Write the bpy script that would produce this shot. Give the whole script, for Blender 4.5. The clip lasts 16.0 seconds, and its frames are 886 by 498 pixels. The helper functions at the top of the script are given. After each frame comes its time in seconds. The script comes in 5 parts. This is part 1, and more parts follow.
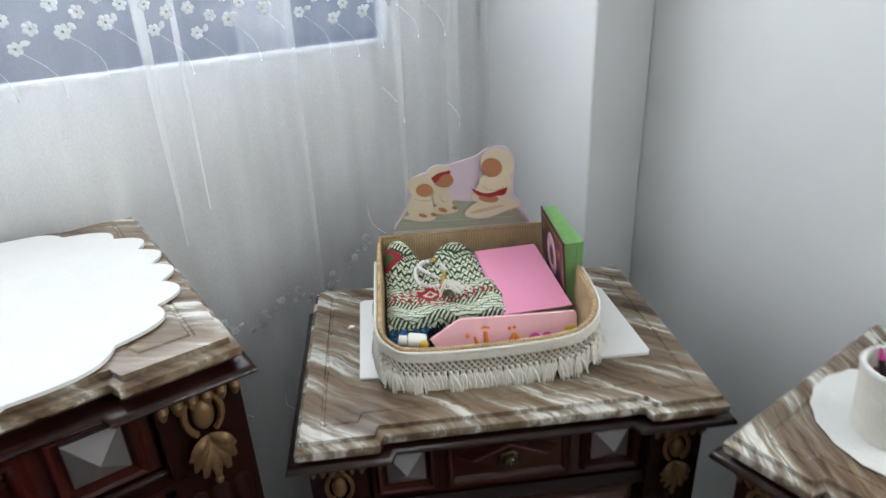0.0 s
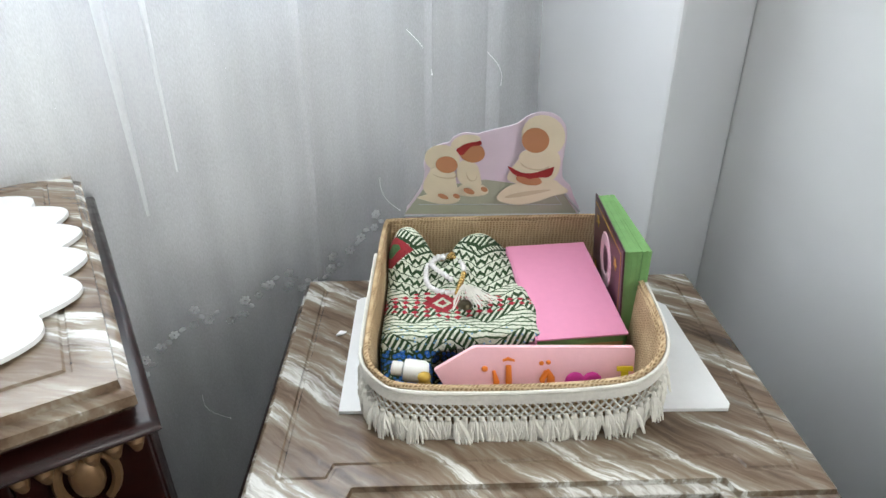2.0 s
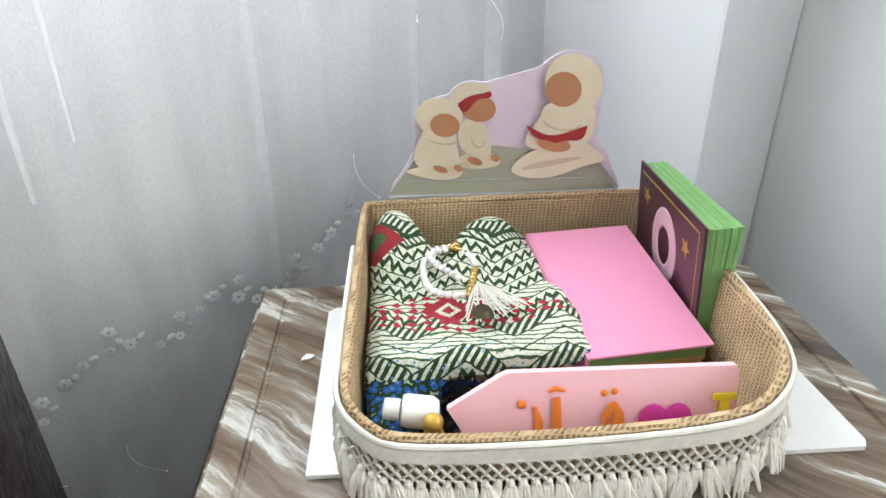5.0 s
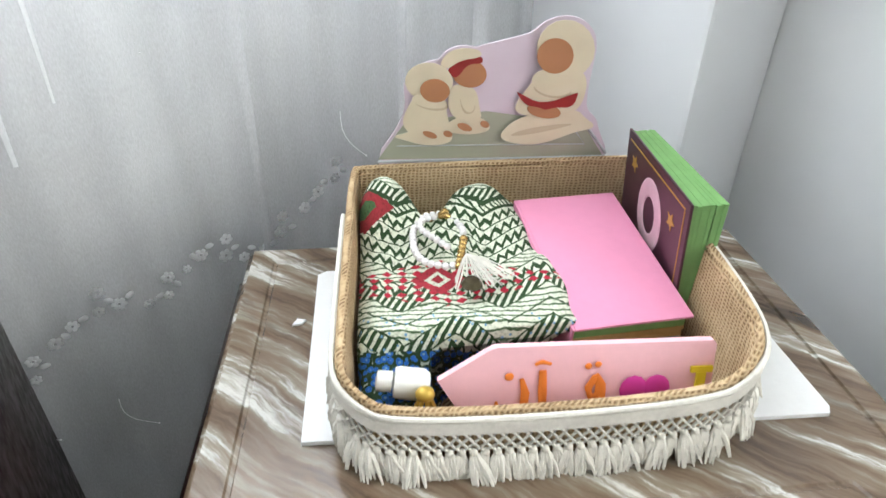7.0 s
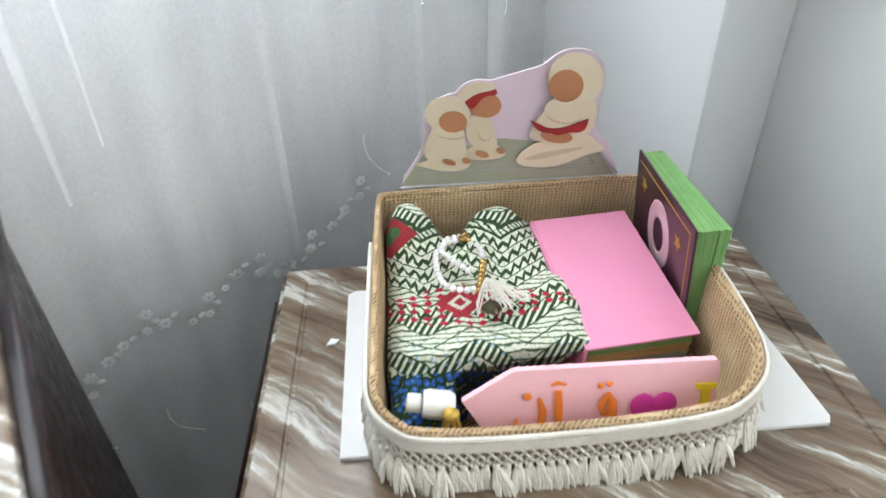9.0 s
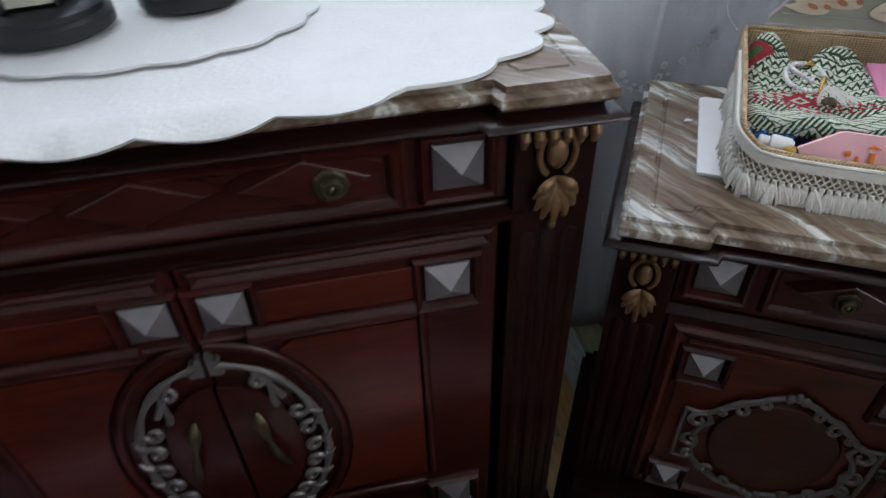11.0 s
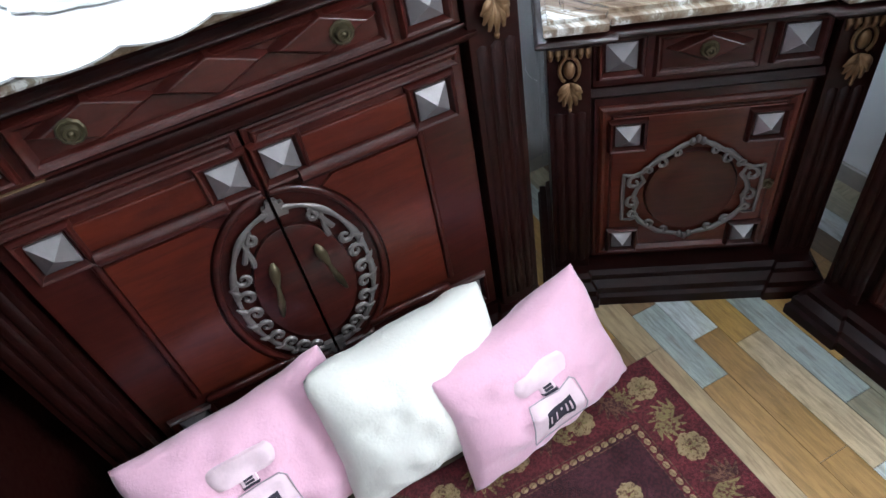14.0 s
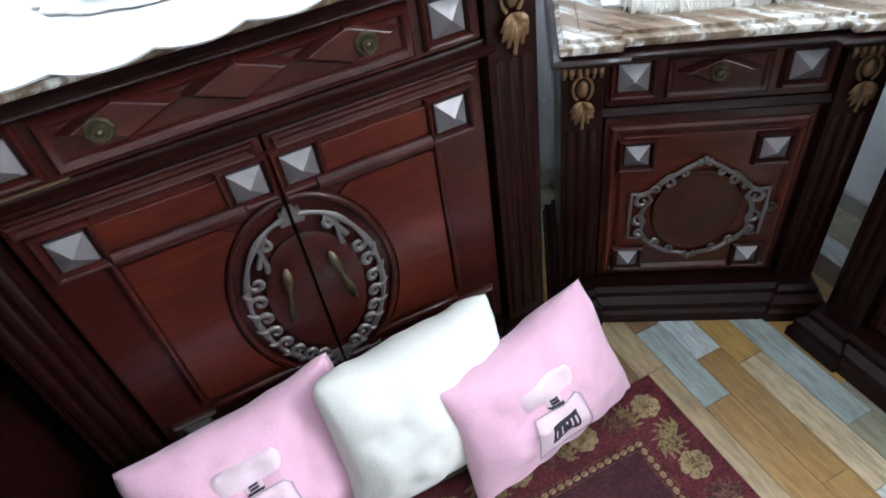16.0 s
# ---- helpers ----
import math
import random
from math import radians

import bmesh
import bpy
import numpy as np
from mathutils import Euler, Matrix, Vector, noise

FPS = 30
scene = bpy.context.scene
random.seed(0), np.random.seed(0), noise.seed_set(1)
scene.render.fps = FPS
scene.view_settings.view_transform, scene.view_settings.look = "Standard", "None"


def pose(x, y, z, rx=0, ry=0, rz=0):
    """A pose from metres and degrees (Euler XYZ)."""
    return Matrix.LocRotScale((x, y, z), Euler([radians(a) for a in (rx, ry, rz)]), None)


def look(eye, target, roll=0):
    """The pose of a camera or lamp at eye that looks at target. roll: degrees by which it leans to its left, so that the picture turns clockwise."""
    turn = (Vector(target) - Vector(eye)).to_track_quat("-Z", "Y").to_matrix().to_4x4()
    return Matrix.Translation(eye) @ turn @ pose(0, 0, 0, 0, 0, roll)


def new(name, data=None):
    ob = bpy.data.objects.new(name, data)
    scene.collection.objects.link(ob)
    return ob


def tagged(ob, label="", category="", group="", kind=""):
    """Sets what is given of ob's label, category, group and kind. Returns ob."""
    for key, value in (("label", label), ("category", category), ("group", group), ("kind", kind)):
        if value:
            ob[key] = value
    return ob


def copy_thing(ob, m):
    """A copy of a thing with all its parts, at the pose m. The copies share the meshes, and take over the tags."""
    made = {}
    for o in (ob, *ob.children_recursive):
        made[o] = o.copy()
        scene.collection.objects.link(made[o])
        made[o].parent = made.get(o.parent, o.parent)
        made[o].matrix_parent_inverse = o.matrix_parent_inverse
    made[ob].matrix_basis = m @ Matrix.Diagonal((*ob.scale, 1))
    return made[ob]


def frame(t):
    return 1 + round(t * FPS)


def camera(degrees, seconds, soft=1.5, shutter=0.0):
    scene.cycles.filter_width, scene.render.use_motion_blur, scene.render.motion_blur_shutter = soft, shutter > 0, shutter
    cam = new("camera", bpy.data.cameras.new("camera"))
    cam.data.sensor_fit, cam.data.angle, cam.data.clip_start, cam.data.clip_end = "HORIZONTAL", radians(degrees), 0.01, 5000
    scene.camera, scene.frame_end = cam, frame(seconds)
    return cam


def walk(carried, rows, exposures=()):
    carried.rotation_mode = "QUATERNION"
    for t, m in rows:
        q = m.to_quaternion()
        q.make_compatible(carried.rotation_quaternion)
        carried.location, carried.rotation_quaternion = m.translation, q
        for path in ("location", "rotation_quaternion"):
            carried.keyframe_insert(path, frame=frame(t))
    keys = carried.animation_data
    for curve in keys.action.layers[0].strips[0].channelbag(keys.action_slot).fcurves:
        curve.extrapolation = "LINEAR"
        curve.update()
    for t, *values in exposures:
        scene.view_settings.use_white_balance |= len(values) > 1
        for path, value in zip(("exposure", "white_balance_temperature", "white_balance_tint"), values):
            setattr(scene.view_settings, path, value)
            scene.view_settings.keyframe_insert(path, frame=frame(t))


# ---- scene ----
cam = camera(70.6, 16.0, shutter=0.5)
PATH = [
    (0, (-0.003, -0.638, 1.199), (0.142, 1.169, 0.355), -2.7),
    (0.5, (0.018, -0.535, 1.183), (0.095, 1.275, 0.336), -0.3),
    (1, (0.041, -0.478, 1.157), (0.044, 1.315, 0.269), -0.7),
    (1.5, (0.041, -0.442, 1.145), (0.07, 1.32, 0.198), 0.1),
    (2, (0.04, -0.42, 1.142), (0.047, 1.336, 0.184), -0.6),
    (2.5, (0.038, -0.406, 1.147), (0.087, 1.34, 0.172), -1.4),
    (3, (0.02, -0.396, 1.153), (0.185, 1.33, 0.157), -1.4),
    (3.5, (-0.016, -0.316, 1.108), (0.330, 1.456, 0.247), 1.2),
    (4, (-0.002, -0.244, 1.016), (0.15, 1.547, 0.14), 0.7),
    (6.5, (0.015, -0.261, 1.044), (0.107, 1.446, 0.005), -1.2),
    (7, (0.004, -0.241, 1.052), (0.163, 1.425, -0.042), 0.8),
    (7.5, (0.007, -0.195, 1.078), (0.134, 1.449, -0.053), -0.4),
    (8, (0.012, -0.184, 1.088), (0.147, 1.456, -0.05), -0.8),
    (8.2, (0.012, -0.185, 1.092), (0.147, 1.446, -0.058), -1.5),
    (10.3, (-0.065, -0.518, 1.114), (-0.324, 1.128, 0.008), -1.6),
    (10.5, (-0.085, -0.563, 1.108), (-0.48, 1.018, -0.052), -3.2),
    (11, (-0.137, -0.65, 1.111), (-0.678, 0.796, -0.161), -2.0),
    (11.5, (-0.107, -0.756, 1.115), (-0.711, 0.677, -0.143), -0.7),
    (12, (-0.08, -0.849, 1.11), (-0.701, 0.523, -0.206), -0.8),
    (12.5, (-0.075, -0.873, 1.113), (-0.646, 0.466, -0.259), -3.1),
    (13, (-0.089, -0.903, 1.12), (-0.542, 0.454, -0.278), -5.7),
    (13.5, (-0.132, -0.96, 1.135), (-0.537, 0.378, -0.295), -11.1),
    (14, (-0.155, -0.989, 1.142), (-0.487, 0.4, -0.258), -12.5),
    (14.5, (-0.168, -0.993, 1.146), (-0.484, 0.412, -0.241), -12.2),
    (15, (-0.179, -1.002, 1.148), (-0.554, 0.394, -0.235), -12.4),
    (15.5, (-0.189, -1.013, 1.146), (-0.558, 0.355, -0.265), -11.2),
    (16, (-0.186, -1.012, 1.143), (-0.492, 0.426, -0.213), -9.9),
]
EXPOSURES = [(0.0, 1.1, 6500, 6), (0.5, 1.3, 6500, 6), (1.5, 1.4, 6500, 6), (3.5, 1.5, 6500, 6), (4.0, 1.68, 6500, 6), (8.2, 1.75, 6500, 6), (10.3, 0.7, 6200, 8), (10.6, 0.5, 6100, 9), (10.9, 0.5, 6000, 9),
             (11.2, 1.7, 5900, 9), (11.5, 2.85, 5900, 9), (12.0, 3.4, 5900, 9), (12.5, 3.25, 5900, 9), (13.0, 2.7, 5900, 9), (13.5, 2.35, 5800, 8), (16.0, 2.28, 5700, 7)]
walk(cam, [(t, look(eye, target, roll)) for t, eye, target, roll in PATH], exposures=EXPOSURES)

# ---- light ----
FZ = -0.015                               # the floor
ROOM = pose(0, 0, 0, 0, 0, 30.8)          # the room's own axes: x along the window wall, y towards it
world = bpy.data.worlds.new("world")
scene.world = world
world.use_nodes = True
sky = world.node_tree.nodes.new("ShaderNodeTexSky")
sky.sky_type, sky.sun_disc = "NISHITA", False
sky.sun_elevation, sky.sun_rotation = radians(50), radians(200)
world.node_tree.nodes["Background"].inputs["Strength"].default_value = 0.12
world.node_tree.links.new(sky.outputs[0], world.node_tree.nodes["Background"].inputs["Color"])


def area_light(name, u, v, z, width, height, turn, power, colour):
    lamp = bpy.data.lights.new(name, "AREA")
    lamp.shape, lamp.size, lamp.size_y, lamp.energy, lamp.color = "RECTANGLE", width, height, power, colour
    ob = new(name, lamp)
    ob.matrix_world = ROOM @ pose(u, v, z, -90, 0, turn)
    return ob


WIN = (-1.15, 0.322, 1.056, 2.25)         # window over the dresser: left, right, sill, head
FILL_WIN = (-1.90, -0.75, 0.9, 2.2)           # added unseen window in the side wall, beside the walk, for fill light
area_light("sky_light", -0.41, 0.60, 1.74, 1.4, 0.95, 0, 10.5, (0.93, 0.96, 1.0))
# made-up fill lamp in the added side opening, brightens the furniture fronts
area_light("sky_light_side", 0.80, -1.325, 1.55, 1.1, 1.25, -90, 11, (1.0, 0.98, 0.95))


# ---- materials ----
class Nodes:
    """A short way to wire a material."""

    def __init__(self, name):
        self.mat = bpy.data.materials.new(name)
        self.mat.use_nodes = True
        self.tree = self.mat.node_tree
        self.shader = self.tree.nodes["Principled BSDF"]

    def add(self, kind, **values):
        n = self.tree.nodes.new("ShaderNode" + kind)
        for key, value in values.items():
            n.inputs[key.replace("_", " ")].default_value = value
        return n

    def link(self, a, b):
        self.tree.links.new(a, b)

    def set(self, **values):
        for key, value in values.items():
            self.shader.inputs[key.replace("_", " ")].default_value = value
        return self

    def coords(self, scale=(1, 1, 1), turn=(0, 0, 0), kind="Object"):
        c, m = self.add("TexCoord"), self.add("Mapping", Scale=scale, Rotation=turn)
        self.link(c.outputs[kind], m.inputs["Vector"])
        return m.outputs[0]

    def noise(self, vector, scale, detail=4.0, rough=0.55, distortion=0.0):
        n = self.add("TexNoise", Scale=scale, Detail=detail, Roughness=rough, Distortion=distortion)
        self.link(vector, n.inputs["Vector"])
        return n.outputs["Fac"]

    def ramp(self, value, stops, constant=False):
        r = self.add("ValToRGB")
        r.color_ramp.interpolation = "CONSTANT" if constant else "LINEAR"
        e = r.color_ramp.elements
        while len(e) < len(stops):
            e.new(0.5)
        for i, (p, c) in enumerate(stops):
            e[i].position, e[i].color = p, (*c, 1) if len(c) == 3 else c
        self.link(value, r.inputs[0])
        return r.outputs[0]

    def math(self, op, a, b=0.5, c=0.0):
        m = self.tree.nodes.new("ShaderNodeMath")
        m.operation = op
        for i, x in enumerate((a, b, c)):
            if isinstance(x, (int, float)):
                m.inputs[i].default_value = x
            else:
                self.link(x, m.inputs[i])
        return m.outputs[0]

    def mix(self, fac, a, b, how="MIX"):
        m = self.tree.nodes.new("ShaderNodeMix")
        m.data_type, m.blend_type = "RGBA", how
        for i, x in ((0, fac), (6, a), (7, b)):
            if isinstance(x, (int, float)):
                m.inputs[i].default_value = x
            elif isinstance(x, tuple):
                m.inputs[i].default_value = (*x, 1)
            else:
                self.link(x, m.inputs[i])
        return m.outputs[2]

    def colour(self, out):
        self.link(out, self.shader.inputs["Base Color"])
        return self

    def bump(self, height, strength=0.3, distance=0.002):
        b = self.add("Bump", Strength=strength, Distance=distance)
        self.link(height, b.inputs["Height"])
        self.link(b.outputs[0], self.shader.inputs["Normal"])
        return self


def plain(name, colour, rough=0.5, metal=0.0, grain=40.0, vary=0.25, bump=0.15, distance=0.001):
    """A surface of one colour with grain and larger stains."""
    m = Nodes(name)
    v = m.coords()
    a, b = m.noise(v, grain, 5.0), m.noise(v, grain * 0.12, 3.0)
    f = m.math("MULTIPLY_ADD", m.math("ADD", a, b), vary, 1 - vary)
    m.colour(m.mix(1.0, tuple(colour), f, "MULTIPLY"))
    m.set(Roughness=rough, Metallic=metal)
    m.bump(a, bump, distance)
    return m


def wood(name, dark, light, rough, along=(1.2, 9, 9), coat=0.60):
    m = Nodes(name)
    g = m.noise(m.coords(along), 9.0, 6.0, 0.6, 0.6)
    big = m.noise(m.coords(), 3.0, 2.0)
    fine = m.noise(m.coords((4, 60, 60)), 8.0, 3.0)
    f = m.math("MULTIPLY_ADD", big, 0.5, m.math("MULTIPLY", g, 0.6))
    m.colour(m.ramp(f, [(0.34, dark), (0.72, light)]))
    m.set(Roughness=rough, Coat_Weight=coat, Coat_Roughness=0.20, Specular_IOR_Level=0.12)
    scratch = m.noise(m.coords(), 70.0, 3.0)
    m.link(m.ramp(scratch, [(0.35, (rough - 0.08,) * 3), (0.75, (rough + 0.14,) * 3)]), m.shader.inputs["Roughness"])
    return m.bump(fine, 0.08, 0.0006)


M_WOOD = wood("mahogany", (0.0110, 0.0022, 0.0017), (0.046, 0.0075, 0.0050), 0.38).mat
M_PANEL = wood("mahogany_panel", (0.018, 0.0030, 0.0019), (0.080, 0.0125, 0.0058), 0.38).mat
M_DARK = wood("black_mahogany", (0.0052, 0.0014, 0.0012), (0.0170, 0.0034, 0.0024), 0.36, coat=0.10).mat
M_LIP = wood("polished_black_mahogany", (0.0040, 0.0010, 0.0008), (0.0160, 0.0028, 0.0021), 0.36, coat=0.55).mat


def marble():
    m = Nodes("brown_marble")
    flow = m.noise(m.coords((1, 1, 1)), 6.0, 3.0, 0.5)
    v = m.coords((1.0, 1.0, 1.0), (0, 0, radians(38)))
    sep = m.add("SeparateXYZ")
    m.link(v, sep.inputs[0])
    warp = m.math("MULTIPLY_ADD", flow, 0.035, sep.outputs[1])
    fine = m.noise(m.coords(), 26.0, 5.0, 0.65)
    comb = m.add("CombineXYZ")
    m.link(m.math("MULTIPLY", sep.outputs[0], 0.10), comb.inputs[0])
    m.link(m.math("MULTIPLY_ADD", fine, 0.012, warp), comb.inputs[1])
    m.link(m.math("MULTIPLY", sep.outputs[2], 0.4), comb.inputs[2])
    band = m.noise(comb.outputs[0], 36.0, 5.0, 0.66)
    c = m.ramp(band, [(0.30, (0.050, 0.032, 0.020)), (0.40, (0.125, 0.082, 0.052)), (0.49, (0.195, 0.145, 0.100)),
                      (0.55, (0.27, 0.235, 0.185)), (0.60, (0.64, 0.63, 0.59)), (0.66, (0.38, 0.35, 0.295)), (0.76, (0.15, 0.100, 0.066))])
    vein = m.ramp(m.noise(comb.outputs[0], 46.0, 4.0, 0.6), [(0.30, (0.35, 0.28, 0.24)), (0.42, (1, 1, 1))])
    m.colour(m.mix(0.85, c, vein, "MULTIPLY"))
    m.set(Roughness=0.22, Coat_Weight=0.2)
    return m.bump(fine, 0.05, 0.0005)


M_MARBLE = marble().mat
M_SILVER = plain("silver_paint", (0.21, 0.195, 0.20), 0.38, 0.6, 60, 0.3, 0.3).mat
M_SILVER_DULL = plain("worn_silver", (0.125, 0.112, 0.108), 0.45, 0.45, 90, 0.45, 0.4).mat
M_GOLD = plain("antique_gold", (0.155, 0.088, 0.040), 0.45, 0.5, 120, 0.6, 0.5).mat
M_BRASS = plain("tarnished_brass", (0.075, 0.062, 0.034), 0.36, 0.75, 160, 0.5, 0.4).mat


def wall_paint():
    m = Nodes("wall_paint")
    v = m.coords()
    big, grain = m.noise(v, 2.2, 4.0), m.noise(v, 140.0, 3.0)
    base = m.ramp(big, [(0.3, (0.72, 0.73, 0.75)), (0.7, (0.80, 0.81, 0.82))])
    m.colour(base).set(Roughness=0.6)
    return m.bump(grain, 0.12, 0.001)


M_WALL = wall_paint().mat
M_CEIL = plain("ceiling_paint", (0.80, 0.80, 0.79), 0.8, 0, 60, 0.08).mat
M_SKIRT = plain("grey_stone_tile", (0.30, 0.29, 0.27), 0.4, 0, 25, 0.5).mat
M_FRAME = plain("white_window_frame", (0.75, 0.76, 0.78), 0.35, 0, 40, 0.1).mat
M_BLUE = plain("blue_plaster", (0.030, 0.085, 0.235), 0.8, 0, 6, 0.4).mat


def glass():
    m = Nodes("window_glass")
    return m.set(Base_Color=(1, 1, 1, 1), Roughness=0.0, IOR=1.45, Transmission_Weight=1.0)


M_GLASS = glass().mat


def sheer(name, cover, colour=(0.90, 0.91, 0.93)):
    m = Nodes(name)
    out = m.tree.nodes["Material Output"]
    weave = m.noise(m.coords((1, 1, 0.25)), 900.0, 1.0)
    folds = m.noise(m.coords((1, 1, 0.05)), 16.0, 3.0)
    see, cloth, glow = m.add("BsdfTransparent"), m.add("BsdfDiffuse", Color=(*colour, 1)), m.add("BsdfTranslucent", Color=(*colour, 1))
    both, whole = m.add("MixShader", Fac=0.28), m.add("MixShader")
    m.link(cloth.outputs[0], both.inputs[1]), m.link(glow.outputs[0], both.inputs[2])
    m.link(m.math("MULTIPLY_ADD", folds, 0.16, m.math("MULTIPLY_ADD", weave, 0.12, cover - 0.14)), whole.inputs[0])
    m.link(see.outputs[0], whole.inputs[1]), m.link(both.outputs[0], whole.inputs[2])
    m.link(whole.outputs[0], out.inputs["Surface"])
    return m


M_SHEER = sheer("sheer_voile", 0.32).mat
M_SHEER_DENSE = sheer("denser_voile", 0.45).mat


def embroidery():
    """White thread that lets daylight through."""
    m = Nodes("white_embroidery")
    cloth, glow, both = m.add("BsdfDiffuse", Color=(0.82, 0.82, 0.83, 1)), m.add("BsdfTranslucent", Color=(0.86, 0.87, 0.88, 1)), m.add("MixShader", Fac=0.5)
    m.link(cloth.outputs[0], both.inputs[1]), m.link(glow.outputs[0], both.inputs[2])
    m.link(both.outputs[0], m.tree.nodes["Material Output"].inputs["Surface"])
    return m


M_THREAD = embroidery().mat


def planks():
    m = Nodes("printed_plank")
    info = m.add("ObjectInfo")
    r = info.outputs["Random"]
    tone = m.ramp(r, [(0.0, (0.24, 0.145, 0.055)), (0.15, (0.15, 0.095, 0.05)), (0.28, (0.25, 0.29, 0.285)), (0.40, (0.36, 0.29, 0.19)),
                      (0.52, (0.19, 0.18, 0.13)), (0.62, (0.29, 0.18, 0.055)), (0.75, (0.38, 0.42, 0.43)), (0.84, (0.085, 0.06, 0.035)), (0.92, (0.26, 0.20, 0.12))], True)
    v = m.coords((1.6, 14, 14))
    off = m.add("VectorMath")
    off.operation = "ADD"
    m.link(v, off.inputs[0]), m.link(m.math("MULTIPLY", r, 40.0), off.inputs[1])
    g = m.noise(off.outputs[0], 7.0, 6.0, 0.65, 0.8)
    blot = m.noise(m.coords((2, 5, 5)), 9.0, 4.0)
    f = m.ramp(g, [(0.3, (0.80, 0.77, 0.74)), (0.6, (1.55, 1.52, 1.48))])
    c = m.mix(1.0, tone, f, "MULTIPLY")
    m.colour(m.mix(m.ramp(blot, [(0.5, (0, 0, 0)), (0.72, (0.45, 0.45, 0.45))]), c, (0.16, 0.105, 0.05)))
    m.set(Roughness=0.3)
    return m.bump(g, 0.1, 0.0008)


M_PLANK = planks().mat
M_JOINT = plain("floor_joint", (0.03, 0.022, 0.016), 0.7).mat


# ---- building helpers ----
def mesh_of(name, bm, material, smooth=None):
    me = bpy.data.meshes.new(name)
    bmesh.ops.recalc_face_normals(bm, faces=bm.faces)
    if smooth is not None:
        for f in bm.faces:
            f.smooth = True
        for e in bm.edges:
            if len(e.link_faces) == 2 and e.calc_face_angle(0) > radians(smooth):
                e.smooth = False
    bm.to_mesh(me)
    bm.free()
    me.materials.append(material)
    return me


def part(name, bm, material, parent, label="", smooth=None, at=None):
    """One mesh object under a thing or a part."""
    ob = new(name, mesh_of(name, bm, material, smooth))
    ob.parent = parent
    if at is not None:
        ob.matrix_basis = at
    return tagged(ob, label)


def thing(name, label, category, at, group="", kind=""):
    ob = new(name)
    ob.empty_display_size = 0.05
    ob.matrix_basis = at
    return tagged(ob, label, category, group, kind)


def solid(name, bm, material, label, category, at=None, group="", kind="", smooth=None):
    ob = new(name, mesh_of(name, bm, material, smooth))
    if at is not None:
        ob.matrix_basis = at
    return tagged(ob, label, category, group, kind)


def box(bm, x0, x1, y0, y1, z0, z1, bevel=0.0):
    vs = [bm.verts.new((x, y, z)) for x in (x0, x1) for y in (y0, y1) for z in (z0, z1)]
    fs = [bm.faces.new([vs[i] for i in q]) for q in ((0, 1, 3, 2), (4, 6, 7, 5), (0, 4, 5, 1), (2, 3, 7, 6), (0, 2, 6, 4), (1, 5, 7, 3))]
    if bevel:
        es = list({e for f in fs for e in f.edges})
        bmesh.ops.bevel(bm, geom=es, offset=bevel, segments=2, profile=0.6, affect="EDGES")
    return bm


def boxed(*a, **k):
    return box(bmesh.new(), *a, **k)


def loft(bm, rings, closed=True, cap=True):
    """Joins rings of points, one after another."""
    rows = [[bm.verts.new(p) for p in r] for r in rings]
    n = len(rows[0])
    for a, b in zip(rows, rows[1:]):
        for i in range(n if closed else n - 1):
            j = (i + 1) % n
            bm.faces.new((a[i], a[j], b[j], b[i]))
    if cap:
        bm.faces.new(rows[0][::-1])
        bm.faces.new(rows[-1])
    return bm


def outset(pts, d):
    """The outline moved outwards by d, with mitred corners; counter-clockwise."""
    out = []
    for i, p in enumerate(pts):
        a, b = Vector(pts[i - 1]), Vector(pts[(i + 1) % len(pts)])
        p = Vector(p)
        e, f = (p - a).normalized(), (b - p).normalized()
        n1, n2 = Vector((e.y, -e.x)), Vector((f.y, -f.x))
        m = (n1 + n2) / (1 + n1.dot(n2))
        out.append(p + m * d)
    return out


def profiled(bm, pts, profile):
    """A slab over an outline, whose rim follows (outset, z) pairs from the bottom up."""
    return loft(bm, [[(q.x, q.y, z) for q in outset(pts, d)] for d, z in profile])


def breakfront(half, front, back, block, step):
    """The outline of a top whose two front corners stand forward."""
    return [(-half, -front), (-half + block, -front), (-half + block + step * 0.35, -front + step), (half - block - step * 0.35, -front + step),
            (half - block, -front), (half, -front), (half, back), (-half, back)]


def moulding(bm, x0, x1, z0, z1, width, depth, y=0.0):
    """A raised rectangular picture-frame moulding on a front that faces -y."""
    rings = []
    for inset, d in ((0, 0), (0.12, 0.55), (0.35, 1.0), (0.62, 0.85), (0.85, 0.3), (1, 0)):
        i = inset * width
        rings.append([(x0 + i, y - d * depth, z0 + i), (x1 - i, y - d * depth, z0 + i), (x1 - i, y - d * depth, z1 - i), (x0 + i, y - d * depth, z1 - i)])
    return loft(bm, rings, cap=False)


def stud(bm, x, z, size, y, lift, height):
    """A four-sided pyramid on a low square base."""
    h = size / 2
    sq = lambda s, yy: [(x - s, yy, z - s), (x + s, yy, z - s), (x + s, yy, z + s), (x - s, yy, z + s)]
    loft(bm, [sq(h, y), sq(h, y - lift), sq(h * 0.94, y - lift - 0.001)], cap=False)
    loft(bm, [sq(h * 0.94, y - lift - 0.001), sq(h * 0.03, y - lift - height)])
    return bm


